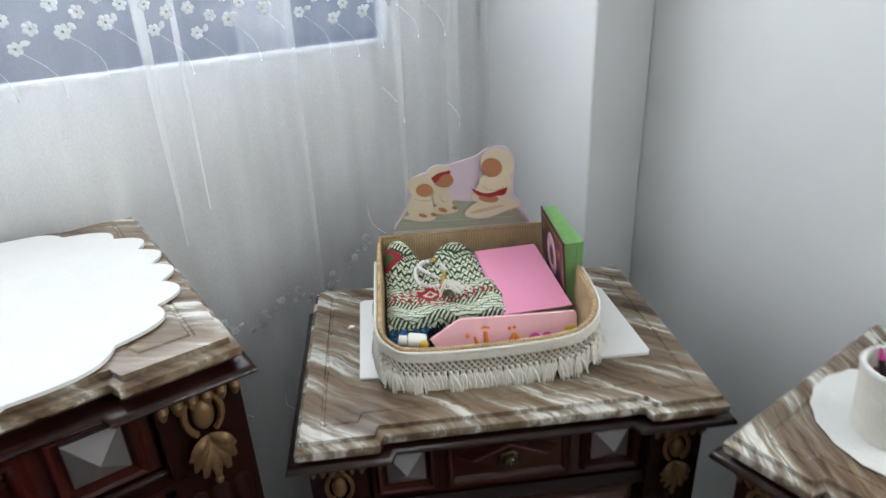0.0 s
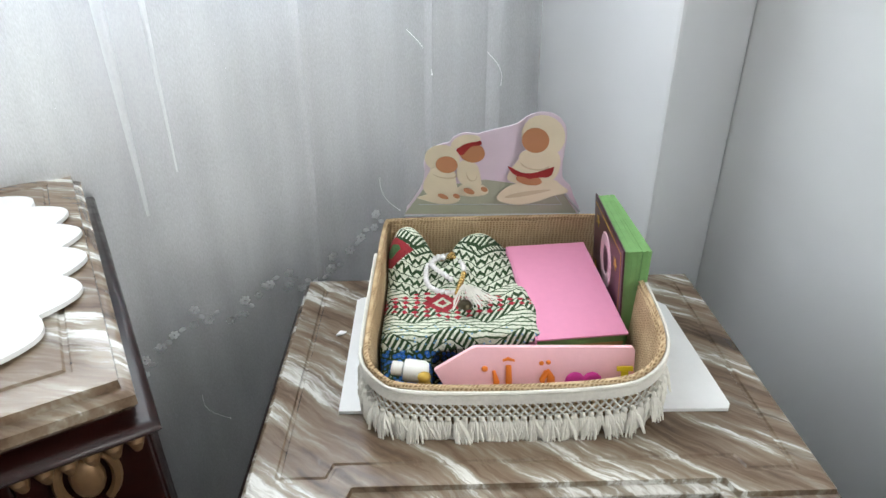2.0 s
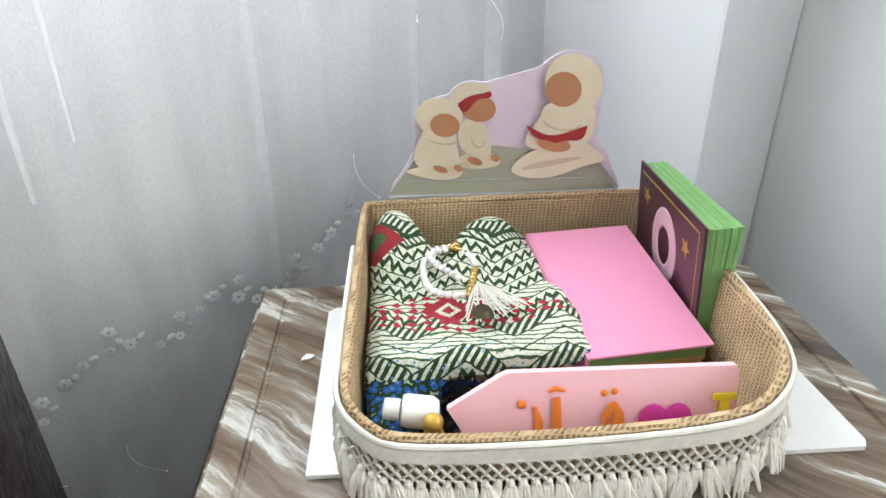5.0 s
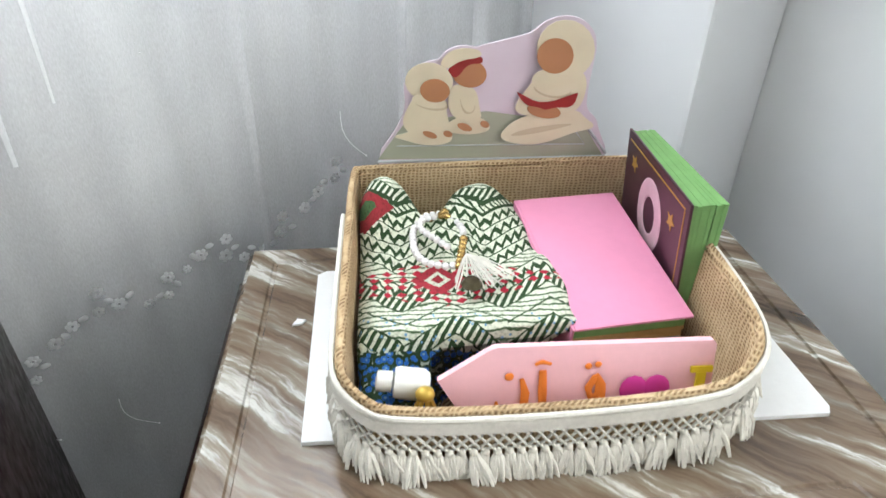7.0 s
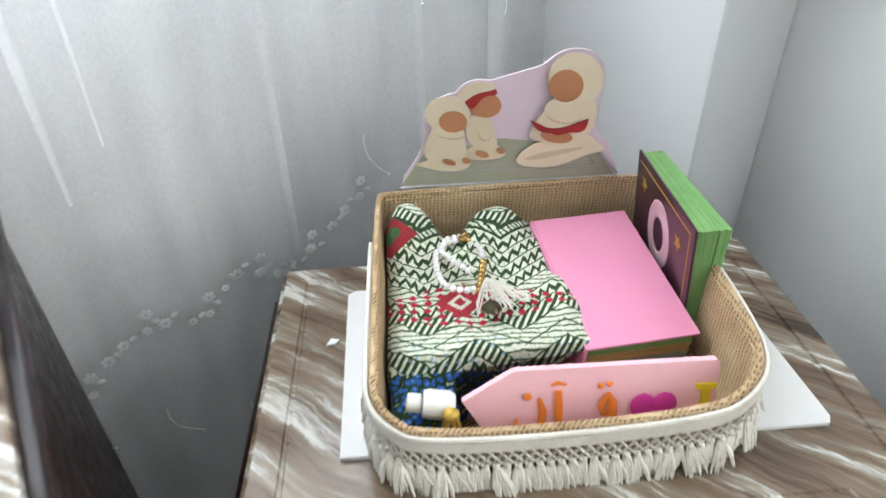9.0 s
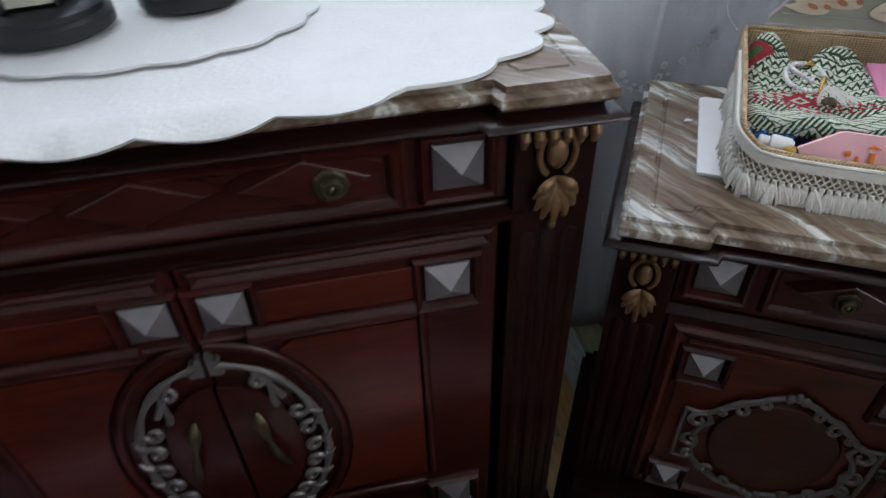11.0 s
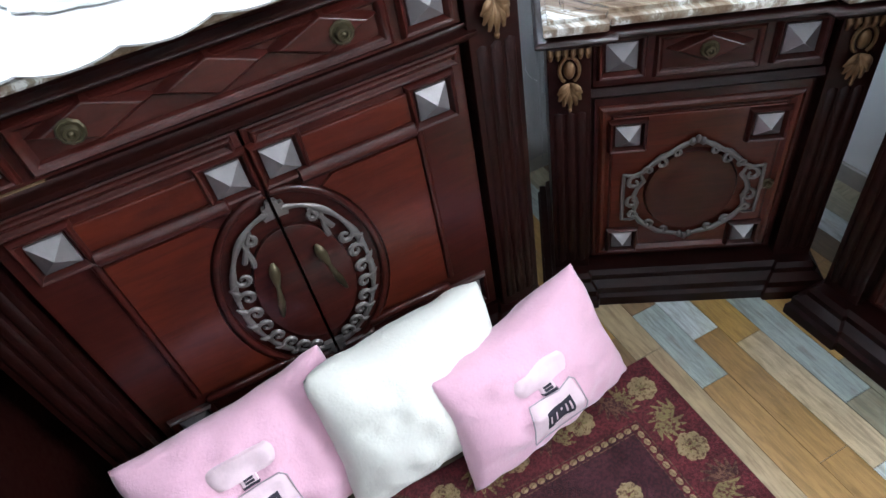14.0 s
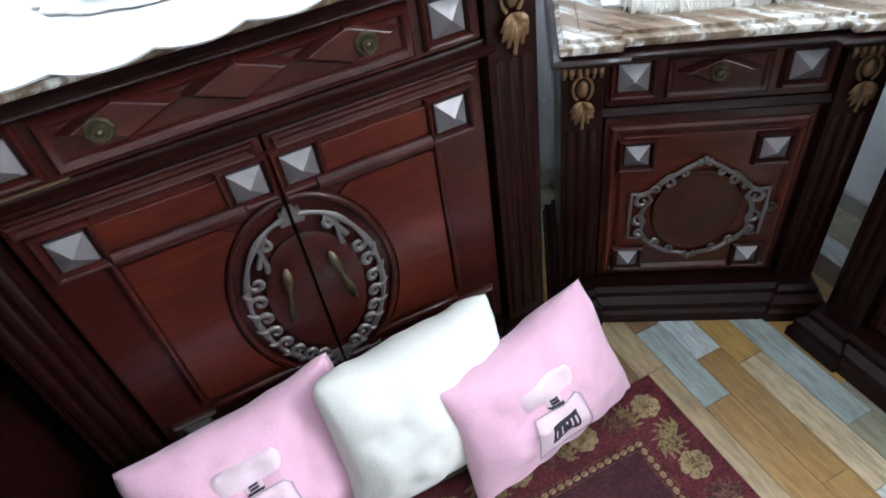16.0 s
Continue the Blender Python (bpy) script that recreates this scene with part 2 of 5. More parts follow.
def tube(bm, pts, radius, sides=6, flat=1.0, up=(0, 1, 0)):
    """A round or flattened bar along points; radius may be a list."""
    pts = [Vector(p) for p in pts]
    rr = radius if isinstance(radius, (list, tuple)) else [radius] * len(pts)
    rings = []
    for i, p in enumerate(pts):
        t = (pts[min(i + 1, len(pts) - 1)] - pts[max(i - 1, 0)]).normalized()
        a = Vector(up)
        if abs(a.dot(t)) > 0.95:
            a = Vector((0.3, 0.2, 0.93))
        side = t.cross(a).normalized()
        top = side.cross(t).normalized()
        rings.append([p + side * (rr[i] * math.cos(k)) + top * (rr[i] * flat * math.sin(k)) for k in (2 * math.pi * j / sides for j in range(sides))])
    return loft(bm, rings)


def blob(bm, centre, radii, turn=None, u=10, v=6):
    m = Matrix.Translation(centre) @ (turn or Matrix()) @ Matrix.Diagonal((*radii, 1))
    bmesh.ops.create_uvsphere(bm, u_segments=u, v_segments=v, radius=1, matrix=m)
    return bm


def turned(bm, profile, centre, axis="Y", n=14):
    """A turned shape: (radius, way along the axis) pairs."""
    rings = []
    for r, d in profile:
        ring = []
        for k in range(n):
            c, s = r * math.cos(2 * math.pi * k / n), r * math.sin(2 * math.pi * k / n)
            p = (c, -d, s) if axis == "Y" else (c, s, d)
            ring.append((centre[0] + p[0], centre[1] + p[1], centre[2] + p[2]))
        rings.append(ring)
    return loft(bm, rings)


# ---- the room ----
U0, U1, V0, V1, H = -2.6, 0.686, -3.0, 0.50, 2.7
T = 0.2
room = lambda name, bm, mat, label: solid(name, bm, mat, label, name.split("_")[0], ROOM, kind="structure")


def holed_wall(v0, v1, hole, u0=U0 - T, u1=U1 + T):
    bm = bmesh.new()
    a, b, c, d = hole
    box(bm, u0, a, v0, v1, FZ, H), box(bm, b, u1, v0, v1, FZ, H)
    box(bm, a, b, v0, v1, FZ, c), box(bm, a, b, v0, v1, d, H)
    return bm


room("wall_north", holed_wall(V1, V1 + 0.06, WIN), M_WALL, "white painted wall with the window over the dresser")
room("wall_south", boxed(U0 - T, U1 + T, V0 - T, V0, FZ, H), M_WALL, "plain white painted wall")
ON_FLOOR = ROOM @ Matrix.Translation((0, 0, FZ))
SIDE = ROOM @ Matrix.Translation((U1, 0, 0)) @ pose(0, 0, 0, 0, 0, -90)      # the side wall seen square on: x towards the camera's back
solid("wall_east", holed_wall(0, T, (-FILL_WIN[1], -FILL_WIN[0], FILL_WIN[2], FILL_WIN[3]), -V1, -V0), M_WALL, "white painted wall beside the nightstands with an added unseen window", "wall", SIDE, kind="structure")
room("wall_west", boxed(U0 - T, U0, V0, V1, FZ, H), M_WALL, "plain white painted wall")
room("wall_pillar", boxed(0.529, U1 - 0.002, 0.19, V1 - 0.002, FZ, H, bevel=0.006), M_WALL, "white painted corner pillar beside the curtain")
room("ceiling", boxed(U0 - T, U1 + T, V0 - T, V1 + T, H, H + T), M_CEIL, "plain white ceiling")


def window(name, hole, v, label, at, w):
    a, b, c, d = hole
    ob = thing(name, label, "window", at, kind="structure")
    fr = bmesh.new()
    t = 0.04
    box(fr, a, b, v, v + t, c, c + w, 0.004), box(fr, a, b, v, v + t, d - w, d, 0.004)
    for x in (a, (a + b) / 2 - w / 2, b - w):
        box(fr, x, x + w, v + 0.001, v + t - 0.001, c + w, d - w, 0.004)
    part("window_frame", fr, M_FRAME, ob)
    for x0, x1 in ((a + w, (a + b) / 2 - w / 2), ((a + b) / 2 + w / 2, b - w)):
        g = part("pane", boxed(x0, x1, v + 0.022, v + 0.028, c + w, d - w), M_GLASS, ob)
        g.visible_shadow = False
    return ob


window("window_1", WIN, V1 + 0.004, "thin white framed window behind the lace curtain", ROOM, 0.010)
# the second one is an added, unseen opening that only frames the fill lamp
window("window_2", (-FILL_WIN[1], -FILL_WIN[0], FILL_WIN[2], FILL_WIN[3]), 0.05, "added unseen white framed window for fill light in the side wall", SIDE, 0.045)
room("backdrop", boxed(-6, 5, 3.0, 3.2, -3, 1.55), M_BLUE, "blue plastered wall of the neighbouring house")
room("ground", boxed(-40, 40, -40, 40, -3.2, -3.0), plain("dusty_ground", (0.22, 0.2, 0.17), 0.9, 0, 3, 0.4).mat, "dusty ground outside below the windows")

sk = bmesh.new()
box(sk, U0, 0.529, V1 - 0.012, V1, FZ, 0.085, 0.002)
room("baseboard_north", sk, M_SKIRT, "grey stone skirting tiles along the window wall")
room("baseboard_east", boxed(U1 - 0.012, U1, V0, 0.19, FZ, 0.035, 0.002), M_SKIRT, "grey stone skirting tiles along the side wall")


# ---- cabinets ----
def ornament_leaf(p, x, y, z, s):
    """A carved egg over a spray of acanthus leaves."""
    bm = bmesh.new()
    blob(bm, (x, y, z + 0.030 * s), (0.013 * s, 0.010 * s, 0.021 * s), u=12, v=8)
    ring = [(x + 0.021 * s * math.sin(a), y - 0.001, z + 0.030 * s + 0.030 * s * math.cos(a)) for a in (radians(d) for d in range(-150, 151, 15))]
    part("carved_egg", bm, M_GOLD, p, "worn gilt carved egg", smooth=50)
    part("carved_ring", tube(bmesh.new(), ring, 0.0042 * s, 6), M_GOLD, p, smooth=50)
    for k, (a, ln) in enumerate(((0, 0.062), (22, 0.056), (-22, 0.056), (46, 0.046), (-46, 0.046), (74, 0.034), (-74, 0.034))):
        ra = radians(a)
        pts, rad = [], []
        for i in range(6):
            f = i / 5
            bend = ra * (1 - 0.35 * f)
            pts.append((x + math.sin(bend) * ln * s * f, y - 0.009 * s * math.sin(f * 2.6) - 0.002, z - 0.002 - math.cos(bend) * ln * s * f * 0.95))
            rad.append((0.0035 + 0.0055 * math.sin(min(1, f * 1.15) * math.pi)) * s)
        part("carved_leaf", tube(bmesh.new(), pts, rad, 6, 0.6), M_GOLD, p, smooth=50)
    part("carved_drop", blob(bmesh.new(), (x, y - 0.004, z - 0.066 * s), (0.005 * s, 0.005 * s, 0.007 * s)), M_GOLD, p, smooth=50)


def pilaster(parent, x0, x1, y, z0, z1, carve_z, s):
    p = part("pilaster", boxed(x0, x1, y, 0.03, z0, z1, 0.002), M_DARK, parent)
    n = 3
    w = (x1 - x0) / (n + 0.6)
    for i in range(n):
        cx = x0 + w * (i + 0.8)
        rib = tube(bmesh.new(), [(cx, y, z0 + 0.02), (cx, y, z0 + 0.026), (cx, y, carve_z - 0.085 * s), (cx, y, carve_z - 0.079 * s)], [0.001, w * 0.40, w * 0.40, 0.001], 10, 0.28)
        part("rib", rib, M_DARK, p, smooth=40)
    w = (x1 - x0) / 6
    for i in range(6):
        cx = x0 + w * (i + 0.5)
        d = tube(bmesh.new(), [(cx, y - 0.004, z1 - 0.004), (cx, y - 0.008, z1 - 0.012), (cx, y - 0.004, z1 - 0.024)], [w * 0.42, w * 0.45, w * 0.22], 8)
        part("dentil", d, M_GOLD, p, smooth=50)
    ornament_leaf(p, (x0 + x1) / 2, y - 0.003, carve_z, s)
    return p


def knob(parent, x, y, z, r=0.018, name="knob"):
    bm = turned(bmesh.new(), [(0.001, 0), (r * 0.9, 0), (r, 0.003), (r * 0.85, 0.006), (r * 0.62, 0.0055), (r * 0.56, 0.0075), (r * 0.62, 0.0095), (r * 0.50, 0.0125), (r * 0.30, 0.0125), (r * 0.24, 0.0105), (r * 0.10, 0.013), (0.0005, 0.0135)], (x, y, z), n=30)
    for v in bm.verts:
        a, q = math.atan2(v.co.z - z, v.co.x - x), math.hypot(v.co.x - x, v.co.z - z)
        if q > r * 0.7:
            f = 0.94 + 0.10 * abs(math.cos(5 * a))
            v.co.x, v.co.z = x + (v.co.x - x) * f, z + (v.co.z - z) * f
    return part(name, bm, M_BRASS, parent, "tarnished brass knob", smooth=45)


def diamond(bm, x, z, hw, hh, y, h):
    """A raised lozenge with broad bevels and a flat field."""
    ring = lambda f, yy: [(x - hw * f, yy, z), (x, yy, z - hh * f), (x + hw * f, yy, z), (x, yy, z + hh * f)]
    return loft(bm, [ring(1, y), ring(1, y - h * 0.12), ring(0.76, y - h * 0.92), ring(0.70, y - h)])


def curl(bm, x, y, z, r, start, turns, flip, thick):
    """A carved scroll that winds inwards."""
    pts, rad = [], []
    n = int(10 * turns) + 4
    for i in range(n):
        f = i / (n - 1)
        a = start + flip * f * turns * 2 * math.pi
        q = r * (1 - 0.78 * f)
        pts.append((x + q * math.cos(a), y - 0.002 * math.sin(f * 3.1), z + q * math.sin(a)))
        rad.append(thick * (0.75 + 0.45 * math.sin(min(1, f * 1.3) * 3.1)))
    return tube(bm, pts, rad, 6, 0.8)


def pull(bm, x, y, z, lean):
    """A long bow handle with a spoon-shaped top plate."""
    way = ((0.066, 0.002), (0.058, 0.008), (0.046, 0.010), (0.032, 0.012), (0.022, 0.014), (0.004, 0.016), (-0.014, 0.014), (-0.034, 0.009), (-0.050, 0.004), (-0.060, 0.0))
    pts = [(x - lean * dz / 0.12, y - dy, z + dz) for dz, dy in way]
    tube(bm, pts, [0.003, 0.0080, 0.0092, 0.0062, 0.0034, 0.0050, 0.0070, 0.0058, 0.0036, 0.002], 8, 0.5)
    return bm


def framed_stud(parent, x, z, size, y):
    rim = part("stud_frame", moulding(bmesh.new(), x - size * 0.78, x + size * 0.78, z - size * 0.78, z + size * 0.78, size * 0.26, 0.012, y), M_WOOD, parent)
    part("stud", stud(bmesh.new(), x, z, size * 0.96, y, 0.005, 0.017), M_SILVER, rim, "silver painted pyramid stud")


NS_HALF, NS_BACK, NS_TOP = 0.274, 0.332, 0.68


def nightstand(at, label):
    ob = thing("nightstand", label, "nightstand", at, "matching nightstands")
    part("body", boxed(-0.266, 0.266, 0.012, 0.29, 0.03, 0.625, 0.002), M_DARK, ob)
    part("plinth", profiled(bmesh.new(), breakfront(0.268, 0.042, 0.29, 0.07, 0.008), [(0.029, FZ), (0.030, FZ + 0.002), (0.030, 0.012), (0.024, 0.020), (0.024, 0.038), (0.008, 0.050), (0.008, 0.064), (0.0, 0.074)]), M_DARK, ob)
    part("cornice", profiled(bmesh.new(), breakfront(0.258, 0.030, 0.29, 0.078, 0.016), [(0.004, 0.617), (0.006, 0.624), (0.022, 0.630), (0.027, 0.6325), (0.0305, 0.637), (0.029, 0.6415), (0.024, 0.6455), (0.014, 0.648), (0.016, 0.6515)]), M_LIP, ob, smooth=50)
    part("marble_top", profiled(bmesh.new(), breakfront(NS_HALF - 0.010, 0.050, NS_BACK - 0.01, 0.085, 0.016), [(0.0, 0.652), (0.007, 0.6535), (0.010, 0.658), (0.010, 0.668), (0.006, 0.672), (0.003, 0.673), (0.0025, 0.6795), (0.0, NS_TOP), (-0.020, NS_TOP), (-0.0215, NS_TOP - 0.0018), (-0.0245, NS_TOP - 0.0018), (-0.026, NS_TOP)]), M_MARBLE, ob, "polished brown and cream streaked marble", smooth=35)
    for sx in (-1, 1):
        a, b = sorted((sx * 0.269, sx * 0.194))
        pilaster(ob, a, b, -0.018, 0.07, 0.617, 0.548, 0.80)
    dr = part("drawer", boxed(-0.190, 0.190, 0.0, 0.03, 0.520, 0.617, 0.002), M_WOOD, ob)
    part("drawer_field", moulding(bmesh.new(), -0.088, 0.088, 0.530, 0.612, 0.014, 0.008), M_WOOD, dr, smooth=60)
    part("lozenge", diamond(bmesh.new(), 0.0, 0.582, 0.070, 0.030, 0, 0.016), M_WOOD, dr)
    for sx in (-1, 1):
        framed_stud(dr, sx * 0.142, 0.577, 0.054, 0.0)
    knob(dr, -0.003, -0.0155, 0.582, 0.0155)
    part("rail", profiled(bmesh.new(), [(-0.192, 0.0), (0.192, 0.0), (0.192, 0.03), (-0.192, 0.03)], [(0.0, 0.498), (0.010, 0.502), (0.014, 0.508), (0.008, 0.513), (0.004, 0.519)]), M_DARK, ob, smooth=50)
    dd = part("door", boxed(-0.186, 0.186, 0.002, 0.03, 0.082, 0.497, 0.003), M_WOOD, ob)
    part("door_frame", moulding(bmesh.new(), -0.178, 0.178, 0.090, 0.478, 0.022, 0.007, 0.002), M_PANEL, dd)
    part("door_panel", boxed(-0.152, 0.152, -0.002, 0.012, 0.118, 0.452, 0.003), M_PANEL, dd)
    for sx in (-1, 1):
        framed_stud(dd, sx * 0.124, 0.412, 0.047, -0.002)
        framed_stud(dd, sx * 0.124, 0.138, 0.043, -0.002)
    cz, cx = 0.267, 0.004
    ring = lambda a, b, yy: [(cx + a * math.cos(2 * math.pi * k / 32), yy, cz + b * math.sin(2 * math.pi * k / 32)) for k in range(32)]
    part("roundel", loft(bmesh.new(), [ring(0.090, 0.104, -0.002), ring(0.086, 0.100, -0.009), ring(0.078, 0.092, -0.006), ring(0.05, 0.06, -0.010), ring(0.01, 0.012, -0.012)]), M_WOOD, dd, smooth=40)
    o = bmesh.new()
    for fx in (-1, 1):
        at = lambda x, z, y=-0.009: (cx + fx * x, y, cz + z)
        # swept band from the crown to the shoulder, the square bracket, and the lower sweep to the foot
        tube(o, [at(0.010, 0.122), at(0.030, 0.112), at(0.048, 0.098), at(0.062, 0.092), at(0.078, 0.076), at(0.094, 0.058), at(0.112, 0.050), at(0.131, 0.052)], [0.0045, 0.0058, 0.0052, 0.0066, 0.0055, 0.0048, 0.0040, 0.0036], 8, 0.7)
        tube(o, [at(0.131, 0.055), at(0.132, 0.0), at(0.131, -0.066), at(0.112, -0.068), at(0.100, -0.062)], [0.0036, 0.0040, 0.0036, 0.0034, 0.003], 6, 0.8)
        tube(o, [at(0.104, -0.058), at(0.092, -0.076), at(0.074, -0.092), at(0.056, -0.106), at(0.034, -0.112), at(0.012, -0.118)], [0.0048, 0.0062, 0.0055, 0.0062, 0.0055, 0.0045], 8, 0.7)
        tube(o, [at(0.100, 0.052), at(0.092, 0.034), at(0.104, 0.016), at(0.110, -0.004), at(0.102, -0.022), at(0.108, -0.044), at(0.102, -0.060)], [0.003, 0.0050, 0.0046, 0.0056, 0.0046, 0.0052, 0.004], 8, 0.7)
        turn = lambda d: radians(d) if fx > 0 else math.pi - radians(d)
        for x, z, q, start, way, t in ((0.110, 0.034, 0.016, 120, -1, 0.0042), (0.112, -0.018, 0.014, 80, -1, 0.0040), (0.062, 0.078, 0.012, 60, 1, 0.0038), (0.036, 0.100, 0.009, 70, 1, 0.0034),
                                       (0.078, -0.078, 0.012, -60, -1, 0.0038), (0.046, -0.098, 0.010, -70, -1, 0.0036), (0.086, 0.062, 0.009, 10, 1, 0.0034), (0.110, -0.048, 0.011, 200, 1, 0.0036)):
            curl(o, cx + fx * x, -0.010, cz + z, q, turn(start), 1.0, way * fx, t)
    for fz, low in ((-1, 0.112), (1, 0.118)):
        for a in (-60, 0, 60):
            blob(o, (cx + 0.011 * math.sin(radians(a)), -0.011, cz + fz * (low + 0.011 * math.cos(radians(a)))), (0.0065, 0.005, 0.009))
    part("scroll_ornament", o, M_SILVER_DULL, dd, "worn silver carved scroll wreath", smooth=50)
    knob(dd, 0.150, -0.002, 0.268, 0.012)
    return ob


NS = pose(0.127, 0.016, 0, 0, 0, 0.9)
nightstand(NS, "dark mahogany nightstand with marble top carrying the burlap basket")
rc = Matrix.Translation((0.371, -0.089, 0)) @ pose(0, 0, 0, 0, 0, -59.2) @ Matrix.Translation((NS_HALF + 0.004, 0.044, 0))
second = copy_thing([o for o in bpy.data.objects if o.name == "nightstand"][0], rc)
tagged(second, "dark mahogany nightstand with marble top against the side wall")

DR_TOP, DR_HALF = 0.870, 0.449


def dresser(at):
    ob = thing("dresser", "dark mahogany dresser with marble top, silver studs and gilt carvings", "dresser", at)
    back = 0.412
    part("body", boxed(-0.449, 0.449, 0.032, back - 0.008, 0.03, 0.80, 0.002), M_DARK, ob)
    part("plinth", profiled(bmesh.new(), breakfront(0.443, 0.010, back - 0.015, 0.09, 0.01), [(0.03, FZ), (0.03, 0.012), (0.022, 0.026), (0.022, 0.054), (0.008, 0.066), (0.0, 0.085)]), M_DARK, ob)
    part("cornice", profiled(bmesh.new(), breakfront(0.430, 0.022, back - 0.015, 0.088, 0.016), [(0.002, 0.818), (0.008, 0.823), (0.020, 0.827), (0.026, 0.829), (0.0285, 0.832), (0.027, 0.836), (0.022, 0.838), (0.008, 0.840), (0.010, 0.8455)]), M_LIP, ob, smooth=50)
    part("marble_top", profiled(bmesh.new(), breakfront(DR_HALF - 0.010, 0.030, back - 0.01, 0.095, 0.018), [(0.0, 0.846), (0.007, 0.847), (0.010, 0.851), (0.010, 0.859), (0.006, 0.862), (0.003, 0.863), (0.0025, 0.8695), (0.0, DR_TOP), (-0.022, DR_TOP), (-0.0235, DR_TOP - 0.0018), (-0.0265, DR_TOP - 0.0018), (-0.028, DR_TOP)]), M_MARBLE, ob, "polished brown and cream streaked marble", smooth=35)
    for sx in (-1, 1):
        a, b = sorted((sx * 0.447, sx * 0.360))
        pilaster(ob, a, b, -0.012, 0.08, 0.818, 0.757, 0.90)
    # drawer
    dr = part("drawer", boxed(-0.356, 0.356, 0.0, 0.03, 0.728, 0.818, 0.002), M_WOOD, ob)
    part("drawer_field", moulding(bmesh.new(), -0.250, 0.250, 0.734, 0.816, 0.019, 0.012), M_WOOD, dr, smooth=60)
    for x in (-0.150, 0.002, 0.154):
        part("lozenge", diamond(bmesh.new(), x, 0.786, 0.082, 0.033, 0, 0.017), M_WOOD, dr)
    for sx in (-1, 1):
        framed_stud(dr, sx * 0.304, 0.777, 0.054, 0.0)
        knob(dr, sx * 0.177, -0.0165, 0.783, 0.0175)
    part("rail", profiled(bmesh.new(), [(-0.358, 0.0), (0.358, 0.0), (0.358, 0.03), (-0.358, 0.03)], [(0.0, 0.696), (0.008, 0.700), (0.016, 0.708), (0.016, 0.714), (0.006, 0.720), (0.004, 0.727)]), M_DARK, ob, smooth=50)
    part("raw_edge", boxed(-0.356, -0.24, -0.0045, 0.004, 0.7268, 0.7280), plain("raw_wood", (0.14, 0.085, 0.04), 0.7).mat, ob, "chipped pale wood edge")
    # two doors with half an oval each
    cz, ra, rb = 0.377, 0.112, 0.172
    for sx in (-1, 1):
        a, b = sorted((sx * 0.0022, sx * 0.350))
        dd = part("door", boxed(a, b, 0.002, 0.03, 0.095, 0.694, 0.003), M_WOOD, ob)
        x0, x1 = sorted((sx * 0.012, sx * 0.345))
        part("door_head", moulding(bmesh.new(), x0, x1, 0.664, 0.690, 0.012, 0.006, 0.002), M_WOOD, dd)
        x0, x1 = sorted((sx * 0.075, sx * 0.252))
        part("upper_panel", boxed(x0, x1, -0.003, 0.012, 0.602, 0.652, 0.003), M_PANEL, dd)
        x0, x1 = sorted((sx * 0.052, sx * 0.256))
        r = bmesh.new()
        tube(r, [(x0, -0.001, 0.590), (x0 + 0.006, -0.004, 0.590), (x1 - 0.006, -0.004, 0.590), (x1, -0.001, 0.590)], [0.003, 0.013, 0.013, 0.003], 12, 0.9)
        part("panel_rail", r, M_WOOD, dd, smooth=50)
        # side panel with an edge that gives way to the oval
        x = sx * 0.250
        side = bmesh.new()
        edge = [(x, 0.570), (x, 0.234), (sx * 0.105, 0.234)]
        for i in range(15):
            t = radians(-56 + 112 * i / 14)
            edge.append((sx * 0.150 * math.cos(t), cz + 0.215 * math.sin(t)))
        edge.append((sx * 0.105, 0.570))
        if sx < 0:
            edge.reverse()
        loft(side, [[(p[0], 0.002, p[1]) for p in edge], [(p[0], -0.004, p[1]) for p in edge], [(q.x, -0.007, q.y) for q in outset(edge, 0.006 if sx < 0 else 0.006)]][:2])
        part("side_panel", side, M_PANEL, dd)
        strip = bmesh.new()
        tube(strip, [(sx * 0.258, -0.002, 0.234), (sx * 0.258, -0.002, 0.585)], 0.006, 8)
        part("panel_bead", strip, M_WOOD, dd, smooth=50)
        outer = bmesh.new()
        tube(outer, [(sx * 0.140 * math.cos(t), -0.001, cz + 0.205 * math.sin(t)) for t in (radians(-88 + 176 * i / 28) for i in range(29))], 0.007, 8)
        part("oval_bead", outer, M_WOOD, dd, smooth=50)
        x0, x1 = sorted((sx * 0.075, sx * 0.252))
        r = bmesh.new()
        tube(r, [(x0, -0.001, 0.212), (x0 + 0.006, -0.003, 0.212), (x1 - 0.006, -0.003, 0.212), (x1, -0.001, 0.212)], [0.003, 0.010, 0.010, 0.003], 10, 0.8)
        part("panel_rail", r, M_WOOD, dd, smooth=50)
        for x, z in ((0.290, 0.622), (0.040, 0.628), (0.290, 0.160), (0.040, 0.155)):
            framed_stud(dd, sx * x, z, 0.054 if x > 0.1 else 0.052, 0.002)
        half = [(sx * 0.0025, 0)] + [(sx * (0.0025 + 0.082 * math.cos(t)), 0.135 * math.sin(t)) for t in (radians(-90 + 180 * i / 20) for i in range(21))]
        if sx > 0:
            half.reverse()
        fld = bmesh.new()
        loft(fld, [[(p[0], 0.002, cz + p[1]) for p in half], [(p[0], -0.006, cz + p[1]) for p in half], [(sx * 0.0025 + (p[0] - sx * 0.0025) * 0.9, -0.009, cz + p[1] * 0.93) for p in half]])
        part("oval_field", fld, M_WOOD, dd, smooth=40)
        o = bmesh.new()
        rim = lambda t, inset: (sx * (0.004 + (ra - inset) * math.cos(t)), cz + (rb - inset) * math.sin(t))
        band = [rim(radians(-86 + 172 * i / 36), 0) for i in range(37)]
